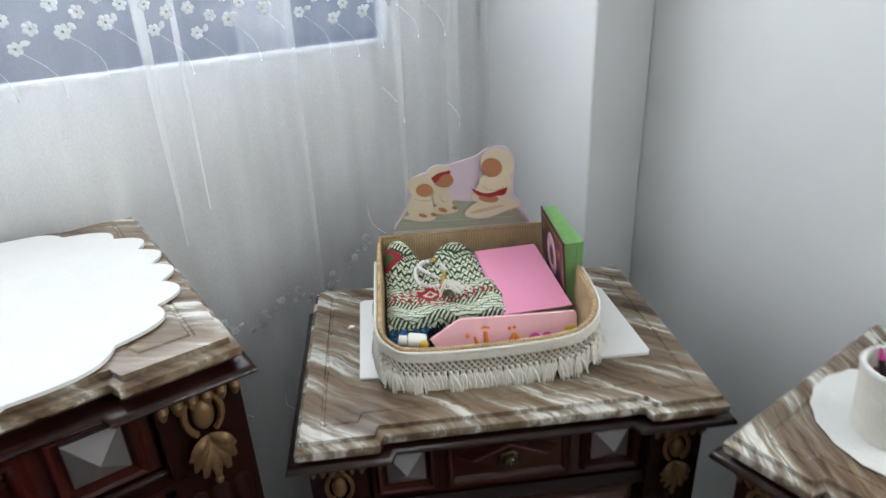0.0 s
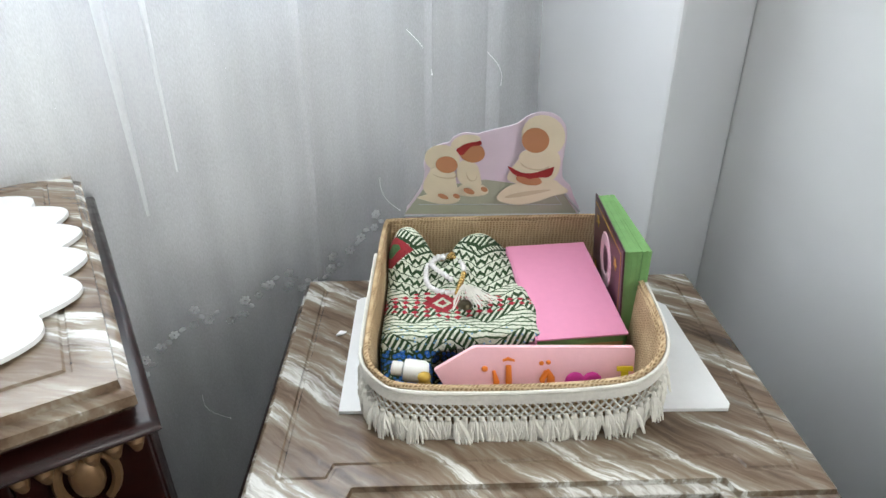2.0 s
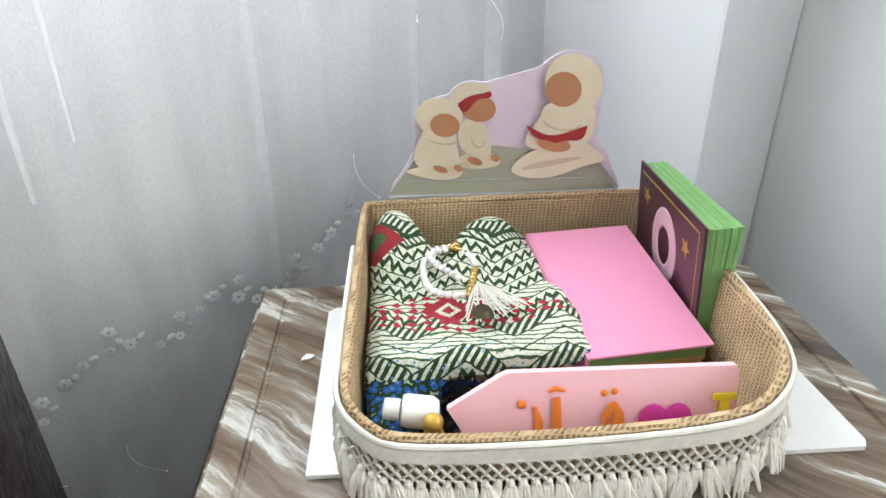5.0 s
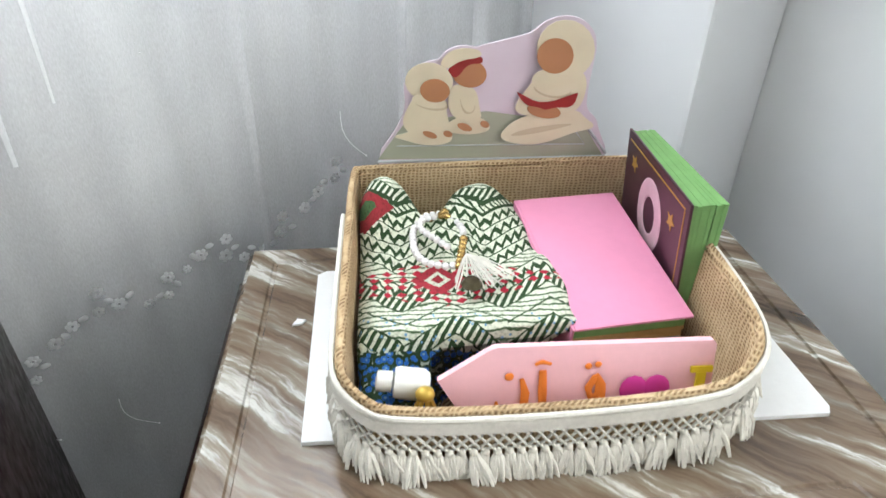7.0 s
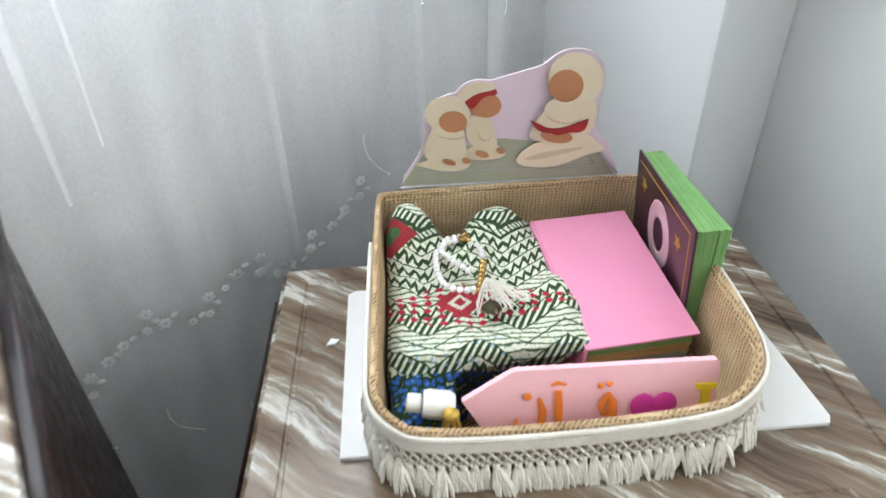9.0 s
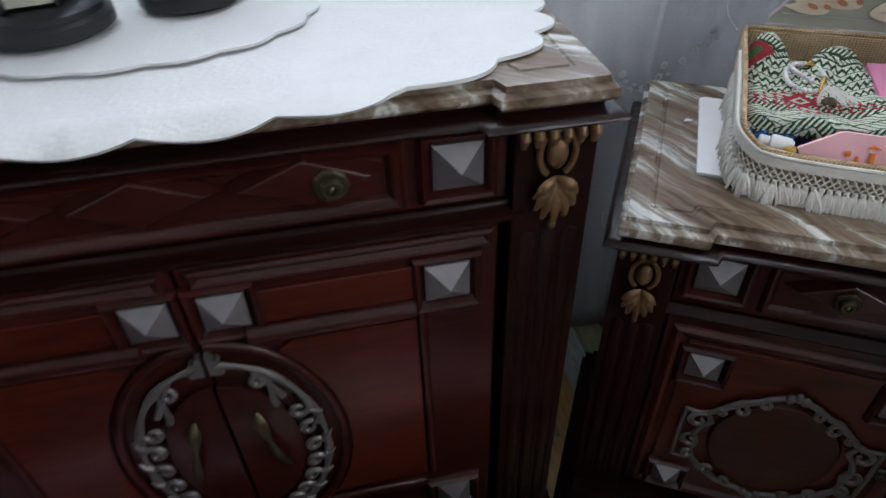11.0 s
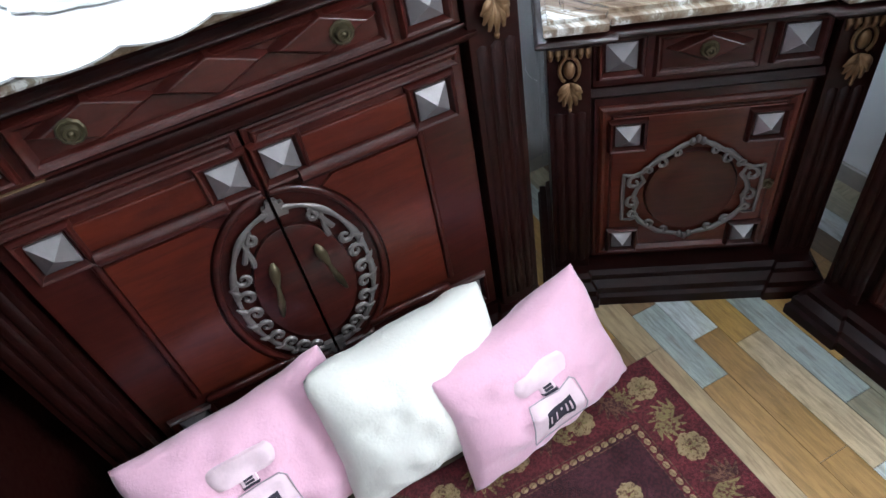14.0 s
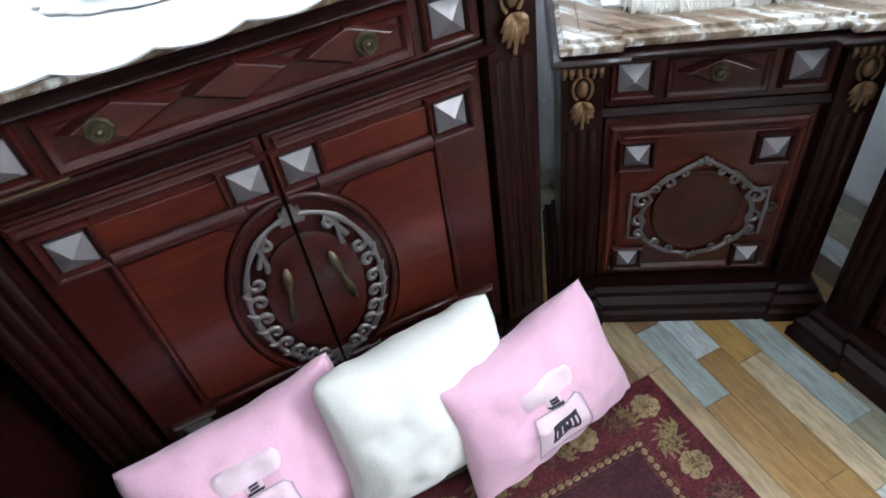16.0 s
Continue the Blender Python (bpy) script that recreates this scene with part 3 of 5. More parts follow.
        tube(o, [(p[0], -0.006, p[1]) for p in band], [0.0052 + 0.0014 * math.sin(i * 0.9) for i in range(37)], 8, 0.7)
        # scrolls that spring from the inside of the band, with a leaf tip at each root
        for i, d in enumerate((-74, -60, -46, -32, -18, -4, 11, 27)):
            t = radians(d)
            c = rim(t, 0.0165)
            up = 1 if d < 12 else -1
            curl(o, c[0], -0.007, c[1], 0.0145, (t if sx > 0 else math.pi - t), 1.05, sx * up, 0.0046)
            q, e = rim(t + 0.07 * up, 0.004), rim(t + 0.15 * up, -0.009)
            tube(o, [(q[0], -0.007, q[1]), ((q[0] + e[0]) / 2, -0.009, (q[1] + e[1]) / 2), (e[0], -0.007, e[1])], [0.0055, 0.0042, 0.001], 6)
        # the long heart-shaped scroll below the crown
        for d0, d1, inset in ((40, 66, 0.014), (38, 56, 0.030)):
            way = [rim(radians(d0 + (d1 - d0) * k / 7), inset * math.sin(math.pi * (0.5 + 0.5 * k / 7)) + 0.004) for k in range(8)]
            tube(o, [(p[0], -0.007, p[1]) for p in way], [0.005, 0.0052, 0.005, 0.0046, 0.0044, 0.0042, 0.004, 0.0035], 6, 0.8)
        c = rim(radians(60), 0.014)
        curl(o, c[0], -0.007, c[1], 0.010, math.pi / 2, 1.0, sx, 0.0042)
        # half of a small crown at the head and at the foot
        for f in (1, -1):
            base = cz + f * rb
            crown = [(0, -0.011), (0.016, -0.012), (0.018, -0.006), (0.009, -0.002), (0.008, 0.003), (0.015, 0.008), (0.013, 0.013), (0.008, 0.012), (0.005, 0.020), (0, 0.021)]
            face = [(sx * (0.0028 + u), base + f * v) for u, v in crown]
            if sx * f < 0:
                face.reverse()
            loft(o, [[(p[0], 0.0, p[1]) for p in face], [(p[0], -0.010, p[1]) for p in face]])
        part("scroll_ornament", o, M_SILVER_DULL, dd, "worn silver carved scrollwork", smooth=50)
        part("handle", pull(bmesh.new(), sx * 0.050, -0.009, 0.392, 0.022 * sx), M_BRASS, dd, "tarnished brass pull handle", smooth=50)
    return ob


DR = pose(-0.571, -0.294, 0, 0, 0, 30.8)
dresser(DR)


# ---- soft materials ----
M_FELT = plain("white_felt", (0.63, 0.63, 0.62), 0.95, 0, 220, 0.10, 0.5, 0.002).mat
M_FOAM = plain("white_foam_sheet", (0.78, 0.78, 0.78), 0.8, 0, 160, 0.08).mat
M_COTTON = plain("cotton_fringe", (0.66, 0.635, 0.575), 0.95, 0, 300, 0.3, 0.5).mat
M_PINK_BOOK = plain("pink_paper_cover", (0.70, 0.265, 0.415), 0.55, 0, 120, 0.08).mat
M_PINK_FOAM = plain("pink_foam", (0.86, 0.50, 0.56), 0.75, 0, 160, 0.10).mat
M_GREEN_PAGES = plain("green_page_edges", (0.16, 0.33, 0.11), 0.7, 0, 90, 0.3, 0.4).mat
M_PURPLE = plain("purple_cover", (0.055, 0.018, 0.030), 0.3, 0, 30, 0.5).mat
M_MAUVE = plain("pale_mauve_print", (0.55, 0.36, 0.42), 0.35, 0, 60, 0.3).mat
M_GOLD_PRINT = plain("gold_print", (0.50, 0.33, 0.06), 0.4, 0.4).mat
M_ORANGE = plain("orange_felt", (0.75, 0.20, 0.025), 0.7).mat
M_MAGENTA = plain("magenta_felt", (0.55, 0.03, 0.28), 0.7).mat
M_YELLOW = plain("yellow_felt", (0.72, 0.55, 0.02), 0.7).mat
M_PEARL = plain("pearl", (0.72, 0.70, 0.70), 0.18, 0.15, 60, 0.15).mat
M_GOLD_BEAD = plain("gold_bead", (0.50, 0.33, 0.12), 0.25, 0.9, 120, 0.3).mat
M_PLASTIC = plain("milky_plastic", (0.70, 0.70, 0.67), 0.35).mat
M_PLUSH_PINK = plain("pink_plush", (0.71, 0.42, 0.53), 1.0, 0, 170, 0.10, 0.5, 0.0028).set(Sheen_Weight=0.4, Sheen_Roughness=0.5).mat
M_PLUSH_WHITE = plain("cream_plush", (0.70, 0.70, 0.64), 1.0, 0, 170, 0.10, 0.5, 0.0028).set(Sheen_Weight=0.35, Sheen_Roughness=0.5).mat
M_PATCH = plain("pale_pink_applique", (0.74, 0.57, 0.62), 1.0, 0, 150, 0.15, 0.5).mat
M_INK = plain("black_embroidery", (0.03, 0.025, 0.04), 0.8, 0, 200, 0.4).mat


def burlap():
    m = Nodes("burlap")
    a = m.add("TexWave", Scale=105.0, Distortion=3.5, Detail=1.0)
    b = m.add("TexWave", Scale=105.0, Distortion=3.5, Detail=1.0)
    b.bands_direction = "Z"
    c = m.coords()
    m.link(m.coords(turn=(0, 0, radians(45))), a.inputs["Vector"]), m.link(c, b.inputs["Vector"])
    weave = m.math("MAXIMUM", a.outputs["Fac"], b.outputs["Fac"])
    blot = m.noise(c, 26.0, 4.0)
    f = m.math("MULTIPLY_ADD", weave, 0.55, m.math("MULTIPLY", blot, 0.6))
    m.colour(m.ramp(f, [(0.30, (0.19, 0.115, 0.055)), (0.60, (0.40, 0.27, 0.145)), (0.95, (0.58, 0.44, 0.27))])).set(Roughness=0.95)
    return m.bump(weave, 0.7, 0.0015)


M_BURLAP = burlap().mat


def brocade():
    """Woven bands of chevrons in green and cream, red lozenges and a blue hem."""
    m = Nodes("woven_brocade")
    sep = m.add("SeparateXYZ")
    wob = m.noise(m.coords(), 42.0, 3.0)
    m.link(m.coords(), sep.inputs[0])
    x = m.math("ADD", sep.outputs[0], m.math("MULTIPLY", wob, 0.010))
    y = m.math("ADD", m.math("MULTIPLY_ADD", sep.outputs[2], 0.8, sep.outputs[1]), m.math("MULTIPLY_ADD", wob, 0.012, -0.052))
    zig = m.math("PINGPONG", x, 0.040)
    chev = m.math("FRACT", m.math("MULTIPLY", m.math("ADD", y, m.math("MULTIPLY", zig, 0.75)), 54.0))
    fine = m.math("FRACT", m.math("MULTIPLY", m.math("SUBTRACT", x, m.math("MULTIPLY", y, 0.5)), 150.0))
    dots = m.math("FRACT", m.math("MULTIPLY", y, 150.0))
    green, cream = (0.020, 0.055, 0.016), (0.62, 0.65, 0.53)
    row = m.math("FLOOR", m.math("MULTIPLY", m.math("ADD", y, m.math("MULTIPLY", zig, 0.75)), 54.0))
    pick = m.add("TexWhiteNoise")
    pick.noise_dimensions = "1D"
    m.link(row, pick.inputs["W"])
    w = pick.outputs["Value"]
    slant = m.math("FRACT", m.math("MULTIPLY", m.math("ADD", x, m.math("MULTIPLY", y, 0.6)), 160.0))
    tooth = m.math("PINGPONG", m.math("MULTIPLY", x, 112.0), 0.5)
    one = m.mix(m.math("LESS_THAN", fine, 0.56), cream, green)
    two = m.mix(m.math("MULTIPLY", m.math("LESS_THAN", slant, 0.6), m.math("LESS_THAN", m.math("ABSOLUTE", m.math("SUBTRACT", chev, 0.5)), 0.24)), green, cream)
    three = m.mix(m.math("LESS_THAN", m.math("ABSOLUTE", m.math("SUBTRACT", chev, m.math("ADD", 0.25, tooth))), 0.19), cream, green)
    four = m.mix(m.math("LESS_THAN", dots, 0.3), cream, (0.06, 0.11, 0.05))
    c = m.mix(m.math("GREATER_THAN", w, 0.26), one, two)
    c = m.mix(m.math("GREATER_THAN", w, 0.48), c, three)
    c = m.mix(m.math("GREATER_THAN", w, 0.76), c, four)
    c = m.mix(m.math("LESS_THAN", chev, 0.10), c, green)
    cell = m.math("ADD", m.math("PINGPONG", m.math("SUBTRACT", x, 0.006), 0.006), m.math("PINGPONG", y, 0.005))
    middle = m.math("LESS_THAN", m.math("ADD", m.math("ABSOLUTE", m.math("SUBTRACT", y, 0.085)), m.math("MULTIPLY", m.math("ABSOLUTE", m.math("SUBTRACT", x, 0.075)), 0.30)), 0.034)
    c = m.mix(m.math("MULTIPLY", middle, m.math("LESS_THAN", cell, 0.0042)), c, (0.40, 0.012, 0.035))
    big = m.math("ADD", m.math("ABSOLUTE", m.math("SUBTRACT", x, 0.072)), m.math("ABSOLUTE", m.math("SUBTRACT", y, 0.090)))
    c = m.mix(m.math("LESS_THAN", big, 0.024), c, (0.34, 0.02, 0.035))
    c = m.mix(m.math("LESS_THAN", m.math("ABSOLUTE", m.math("SUBTRACT", big, 0.009)), 0.0028), c, cream)
    corner = m.math("LESS_THAN", m.math("ADD", m.math("ABSOLUTE", m.math("SUBTRACT", m.math("PINGPONG", m.math("SUBTRACT", x, 0.01), 0.105), 0.0)), m.math("ABSOLUTE", m.math("SUBTRACT", y, 0.186))), 0.028)
    c = m.mix(corner, c, (0.26, 0.018, 0.025))
    heart = m.math("LESS_THAN", m.math("ADD", m.math("ABSOLUTE", m.math("SUBTRACT", m.math("PINGPONG", m.math("SUBTRACT", x, 0.01), 0.105), 0.0)), m.math("ABSOLUTE", m.math("SUBTRACT", y, 0.188))), 0.012)
    c = m.mix(heart, c, (0.05, 0.12, 0.04))
    flower = m.add("TexVoronoi", Scale=170.0)
    m.link(m.coords(), flower.inputs["Vector"])
    hem = m.math("LESS_THAN", y, 0.004)
    c = m.mix(hem, c, m.ramp(flower.outputs["Distance"], [(0.0, (0.02, 0.13, 0.52)), (0.42, (0.05, 0.22, 0.60)), (0.46, (0.02, 0.05, 0.02)), (0.8, (0.50, 0.56, 0.45))], True))
    near = m.math("MULTIPLY", m.math("LESS_THAN", y, 0.040), m.math("GREATER_THAN", flower.outputs["Distance"], 0.0))
    c = m.mix(m.math("MULTIPLY", near, m.math("LESS_THAN", flower.outputs["Distance"], 0.2)), c, (0.16, 0.34, 0.55))
    thread = m.noise(m.coords((1, 0.4, 1)), 520.0, 2.0)
    c = m.mix(1.0, c, m.ramp(thread, [(0.30, (0.55, 0.58, 0.52)), (0.5, (1.0, 1.0, 1.0))]), "MULTIPLY")
    m.colour(c).set(Roughness=0.95)
    return m.bump(m.math("ADD", thread, chev), 0.35, 0.0012)


M_BROCADE = brocade().mat

# ---- on the nightstand ----
TOPZ = 0.68


def flat(bm, pts, z0, z1):
    return loft(bm, [[(x, y, z0) for x, y in pts], [(x, y, z1) for x, y in pts]])


def upright(bm, pts, y0, y1):
    """A plate that stands on edge: an outline in x and z, given thickness in y."""
    return loft(bm, [[(x, y0, z) for x, z in pts], [(x, y1, z) for x, z in pts]])


sheet = [(-0.070, 0.074), (0.334, 0.071), (0.338, 0.078), (0.330, 0.262), (0.322, 0.272), (-0.066, 0.290), (-0.074, 0.284)]
solid("foam_sheet", flat(bmesh.new(), sheet, TOPZ + 0.0005, TOPZ + 0.0045), M_FOAM, "thin white foam sheet under the basket on marble", "sheet", pose(0.002, -0.004, 0))

BZ = TOPZ + 0.0046
plan = [(-0.004, 0.046), (0.108, 0.044), (0.215, 0.046), (0.242, 0.053), (0.258, 0.068), (0.263, 0.110), (0.264, 0.210), (0.262, 0.328), (0.254, 0.337), (0.110, 0.338), (-0.029, 0.338), (-0.036, 0.331), (-0.037, 0.200), (-0.038, 0.100), (-0.038, 0.066), (-0.024, 0.054)]
rim = [0.738, 0.737, 0.742, 0.752, 0.768, 0.775, 0.779, 0.782, 0.781, 0.779, 0.777, 0.777, 0.774, 0.766, 0.759, 0.747]


def softened(loop, times):
    """A closed loop with its corners cut, again and again."""
    for _ in range(times):
        loop = [tuple(p * w + q * (1 - w) for p, q in zip(loop[i], loop[(i + 1) % len(loop)])) for i in range(len(loop)) for w in (0.75, 0.25)]
    return loop


loop = softened([(*p, z) for p, z in zip(plan, rim)], 2)
plan, rim = [p[:2] for p in loop], [p[2] for p in loop]


def basket():
    ob = thing("basket", "open burlap covered basket with white tasselled fringe trim", "basket", pose(0, -0.007, 0))
    inner = outset(plan, -0.007)
    low = outset(plan, -0.006)
    rings = [[(p.x, p.y, BZ) for p in low], [(p[0], p[1], BZ + 0.05) for p in plan], [(p[0], p[1], z - 0.003) for p, z in zip(plan, rim)],
             [((p[0] + q.x) / 2, (p[1] + q.y) / 2, z) for p, q, z in zip(plan, inner, rim)], [(q.x, q.y, z - 0.003) for q, z in zip(inner, rim)], [(q.x, q.y, BZ + 0.004) for q in outset(plan, -0.010)]]
    body = part("burlap_body", loft(bmesh.new(), rings), M_BURLAP, ob, smooth=45)
    cord = bmesh.new()
    tops = [Vector(((p[0] + q.x) / 2, (p[1] + q.y) / 2, z + 0.001)) for p, q, z in zip(plan, inner, rim)]
    tube(cord, tops + tops[:1], 0.0034, 6, up=(0, 0, 1))
    part("rim_cord", cord, M_BURLAP, ob, smooth=60)
    # the trim runs round the left side, the front and the right side
    order = list(range(45, 64)) + list(range(0, 29))
    near, far = outset(plan, 0.002), outset(plan, 0.0036)
    path = [(Vector((near[i].x, near[i].y, rim[i])), i) for i in order]
    pts = [p for p, _ in path]
    band = bmesh.new()
    rows = [[(p.x, p.y, p.z - d) for p in pts] for d in (0.003, 0.008, 0.014)]
    out = [[(far[i].x, far[i].y, rim[i] - d) for _, i in path] for d in (0.014, 0.008, 0.003)]
    loft(band, list(zip(*(rows + out))))
    part("trim_band", band, M_COTTON, ob, "off-white woven cotton trim band", smooth=50)
    edge = bmesh.new()
    tube(edge, [(p.x, p.y, p.z - 0.001) for p in pts], 0.0022, 6, up=(0, 0, 1))
    part("trim_cord", edge, M_COTTON, ob, smooth=60)
    # knots and tassels
    rnd = random.Random(3)
    kinds = []
    for k in range(4):
        bm = bmesh.new()
        blob(bm, (0, 0, 0), (0.0034, 0.0030, 0.0034), u=6, v=4)
        for s in range(7):
            a = (s - 3) * 0.0013
            sway = rnd.uniform(-0.004, 0.004)
            tube(bm, [(a * 0.4, 0, -0.001), (a, -0.0015 * (s % 2), -0.008), (a * 1.5 + sway * 0.5, -0.001 * (s % 3), -0.017), (a * 1.9 + sway, 0.001, -0.027 - rnd.uniform(0, 0.008))], [0.0011, 0.0020, 0.0019, 0.0007], 5)
        kinds.append(mesh_of("tassel", bm, M_COTTON, 60))
    lace = bmesh.new()
    step = 0.0082
    carry = 0.0
    nth = 0
    for a, b in zip(pts, pts[1:]):
        ln = (b - a).length
        d = (b - a).normalized()
        while carry < ln:
            p = a + d * carry
            for s in (-1, 1):
                q = p + d * s * step * 0.5
                tube(lace, [(p.x, p.y, p.z - 0.013), (q.x, q.y, q.z - 0.0185), (p.x, p.y, p.z - 0.024), (q.x, q.y, q.z - 0.0285), (p.x, p.y, p.z - 0.033)], 0.0013, 5, up=(0, 0, 1))
            o = new("tassel", kinds[nth % 4])
            o.parent = ob
            o.matrix_basis = Matrix.Translation(p - Vector((0, 0, 0.033))) @ pose(0, 0, 0, rnd.uniform(-20, 2), rnd.uniform(-16, 16), math.degrees(math.atan2(d.y, d.x)))
            carry += step
            nth += 1
        carry -= ln
    part("knotted_lace", lace, M_COTTON, ob, smooth=60)
    return ob


basket()


def shawl():
    """A folded woven cloth with two humps at its back and a rolled front."""
    bm = bmesh.new()
    nx, ny = 44, 56
    grid = []
    for j in range(ny + 1):
        f = j / ny
        row = []
        for i in range(nx + 1):
            e = i / nx
            low = min(1.0, max(0.0, (0.27 - f) / 0.06))
            right = (0.186 - 0.022 * f) * (1 - low) + 0.056 * low
            x = right * e
            y = -0.033 + 0.252 * f
            z = 0.053 + 0.006 * math.sin(f * 9) * math.sin(e * 4.2) + 0.004 * noise.noise((x * 30, y * 30, 0))
            hump = max(0.0, (f - 0.68) / 0.32)
            z += 0.040 * math.sin(hump * math.pi * 0.62) * (math.exp(-((e - 0.13) / 0.20) ** 2) * 1.0 + math.exp(-((e - 0.70) / 0.22) ** 2) * 0.75)
            z -= 0.020 * hump * math.exp(-((e - 0.40) / 0.10) ** 2)
            y -= 0.022 * hump * math.exp(-((e - 0.40) / 0.12) ** 2)
            if f < 0.22:
                q = min(1.0, (0.22 - f) / 0.09)
                z -= 0.026 * q * q * (3 - 2 * q)
                y += 0.012 * q
            if f > 0.94:
                z -= 0.030 * ((f - 0.94) / 0.06) ** 2
            side = min(e, 1 - e)
            if side < 0.09:
                z -= (0.012 if e < 0.5 else 0.010) * (1 - side / 0.09) ** 2
            row.append((x, y, z))
        grid.append(row)
    vs = [[bm.verts.new(p) for p in r] for r in grid]
    lo = [[bm.verts.new((p[0], p[1], 0.010)) for p in r] for r in (grid[0], grid[-1])]
    for j in range(ny):
        for i in range(nx):
            bm.faces.new((vs[j][i], vs[j][i + 1], vs[j + 1][i + 1], vs[j + 1][i]))
    for i in range(nx):
        bm.faces.new((lo[0][i], lo[0][i + 1], vs[0][i + 1], vs[0][i]))
        bm.faces.new((vs[-1][i], vs[-1][i + 1], lo[1][i + 1], lo[1][i]))
    sides = [[r[0] for r in vs], [r[-1] for r in vs]]
    for k, s in enumerate(sides):
        c = -1 if k else 0
        bm.faces.new([lo[0][c]] + s + [lo[1][c]])
    return solid("folded_cloth", bm, M_BROCADE, "folded green and cream woven cloth with red motifs in basket", "cloth", pose(-0.026, 0.093, BZ + 0.005), smooth=60)


shawl()


def prayer_beads():
    ob = thing("prayer_beads", "string of white pearl prayer beads with gold beads and tassel", "prayer beads", pose(0, -0.007, 0))
    pearl = mesh_of("bead", blob(bmesh.new(), (0, 0, 0), (0.0035, 0.0035, 0.0032), u=10, v=8), M_PEARL, 60)
    gold = mesh_of("gold_bead", blob(bmesh.new(), (0, 0, 0), (0.0038, 0.0038, 0.0035), u=10, v=8), M_GOLD_BEAD, 60)

    laid = lambda y: 0.277 + (y - 0.234) * 0.82

    def string(pts, mesh, name, gap):
        pts = [Vector((p[0] - 0.003, laid(p[1]), p[2])) for p in pts]
        carry = 0.0
        for a, b in zip(pts, pts[1:]):
            ln = (b - a).length
            while carry < ln:
                o = new(name, mesh)
                o.parent, o.location = ob, a.lerp(b, carry / ln)
                carry += gap
            carry -= ln

    z = 0.7535
    string([(0.052, 0.240, z), (0.038, 0.236, z), (0.029, 0.221, z), (0.025, 0.198, z), (0.025, 0.172, z), (0.028, 0.152, z), (0.036, 0.139, z), (0.050, 0.133, z), (0.058, 0.134, z)], pearl, "bead", 0.0064)
    string([(0.046, 0.227, z + 0.003), (0.036, 0.222, z + 0.003), (0.031, 0.210, z + 0.003), (0.035, 0.196, z + 0.003), (0.047, 0.178, z + 0.002), (0.058, 0.164, z)], pearl, "bead", 0.0064)
    string([(0.060, 0.232, z), (0.067, 0.222, z), (0.071, 0.206, z), (0.071, 0.190, z)], pearl, "bead", 0.0064)
    string([(0.070, 0.182, z + 0.001), (0.067, 0.164, z + 0.001), (0.063, 0.140, z + 0.001), (0.061, 0.128, z)], gold, "gold_bead", 0.0070)
    clasp = bmesh.new()
    tube(clasp, [(0.048, 0.280, z), (0.054, 0.280, z + 0.003), (0.062, 0.277, z)], [0.002, 0.0045, 0.002], 8)
    tube(clasp, [(0.048, 0.275, z), (0.055, 0.273, z + 0.003), (0.062, 0.274, z)], [0.002, 0.0040, 0.002], 8)
    part("clasp", clasp, M_GOLD_BEAD, ob, smooth=50)
    strand = bmesh.new()
    rnd = random.Random(8)
    for i in range(46):
        a = rnd.uniform(-0.4, 1.05)
        ln = rnd.uniform(0.028, 0.050)
        p = [(0.066, 0.206, z + 0.004)]
        for f in (0.33, 0.66, 1.0):
            p.append((0.066 + math.sin(a) * ln * f + rnd.uniform(-0.001, 0.001), 0.206 - math.cos(a) * ln * f, z + 0.006 - 0.007 * f + rnd.uniform(-0.001, 0.002)))
        tube(strand, p, 0.0006, 4, up=(0, 0, 1))
    part("tassel", strand, M_COTTON, ob, "white silky tassel")
    part("filigree_cap", turned(bmesh.new(), [(0.001, 0.0), (0.008, 0.001), (0.009, 0.003), (0.006, 0.007), (0.001, 0.008)], (0.066, 0.168, z - 0.003), "Z", 12), M_BRASS, ob, smooth=40)
    return ob


prayer_beads()


def closed_book(name, label, at, w, d, h, cover, pages):
    """A hardback that lies flat: x width, y height, spine at -x."""
    ob = thing(name, label, "book", at)
    t = 0.0025
    part("front_cover", boxed(0, w, 0, d, h - t, h, 0.001), cover, ob)
    part("back_cover", boxed(0, w, 0, d, 0, t, 0.001), cover, ob)
    part("spine", boxed(-0.0022, -0.0001, 0, d, 0, h, 0.001), cover, ob)
    n = 10
    for i in range(n):
        z0 = t + (h - 2 * t) * i / n
        part("page_block", boxed(0.001, w - 0.003 - 0.0006 * (i % 3), 0.003 + 0.0005 * (i % 2), d - 0.003, z0 + 0.00005, z0 + (h - 2 * t) / n - 0.00005), pages[i * len(pages) // n], ob)
    return ob


closed_book("pink_book", "closed book with plain pink cover lying in the basket", Matrix.Translation((0.143, 0.121, 0.734)) @ pose(0, 0, 0, 7.7, 0, 5.7) @ Matrix.Translation((0, 0, -0.044)), 0.101, 0.172, 0.044, M_PINK_BOOK, (plain("grey_blue_page_edges", (0.20, 0.25, 0.24), 0.7, 0, 90, 0.3, 0.4).mat, plain("ochre_page_edges", (0.36, 0.24, 0.09), 0.7, 0, 90, 0.3, 0.4).mat, M_GREEN_PAGES))


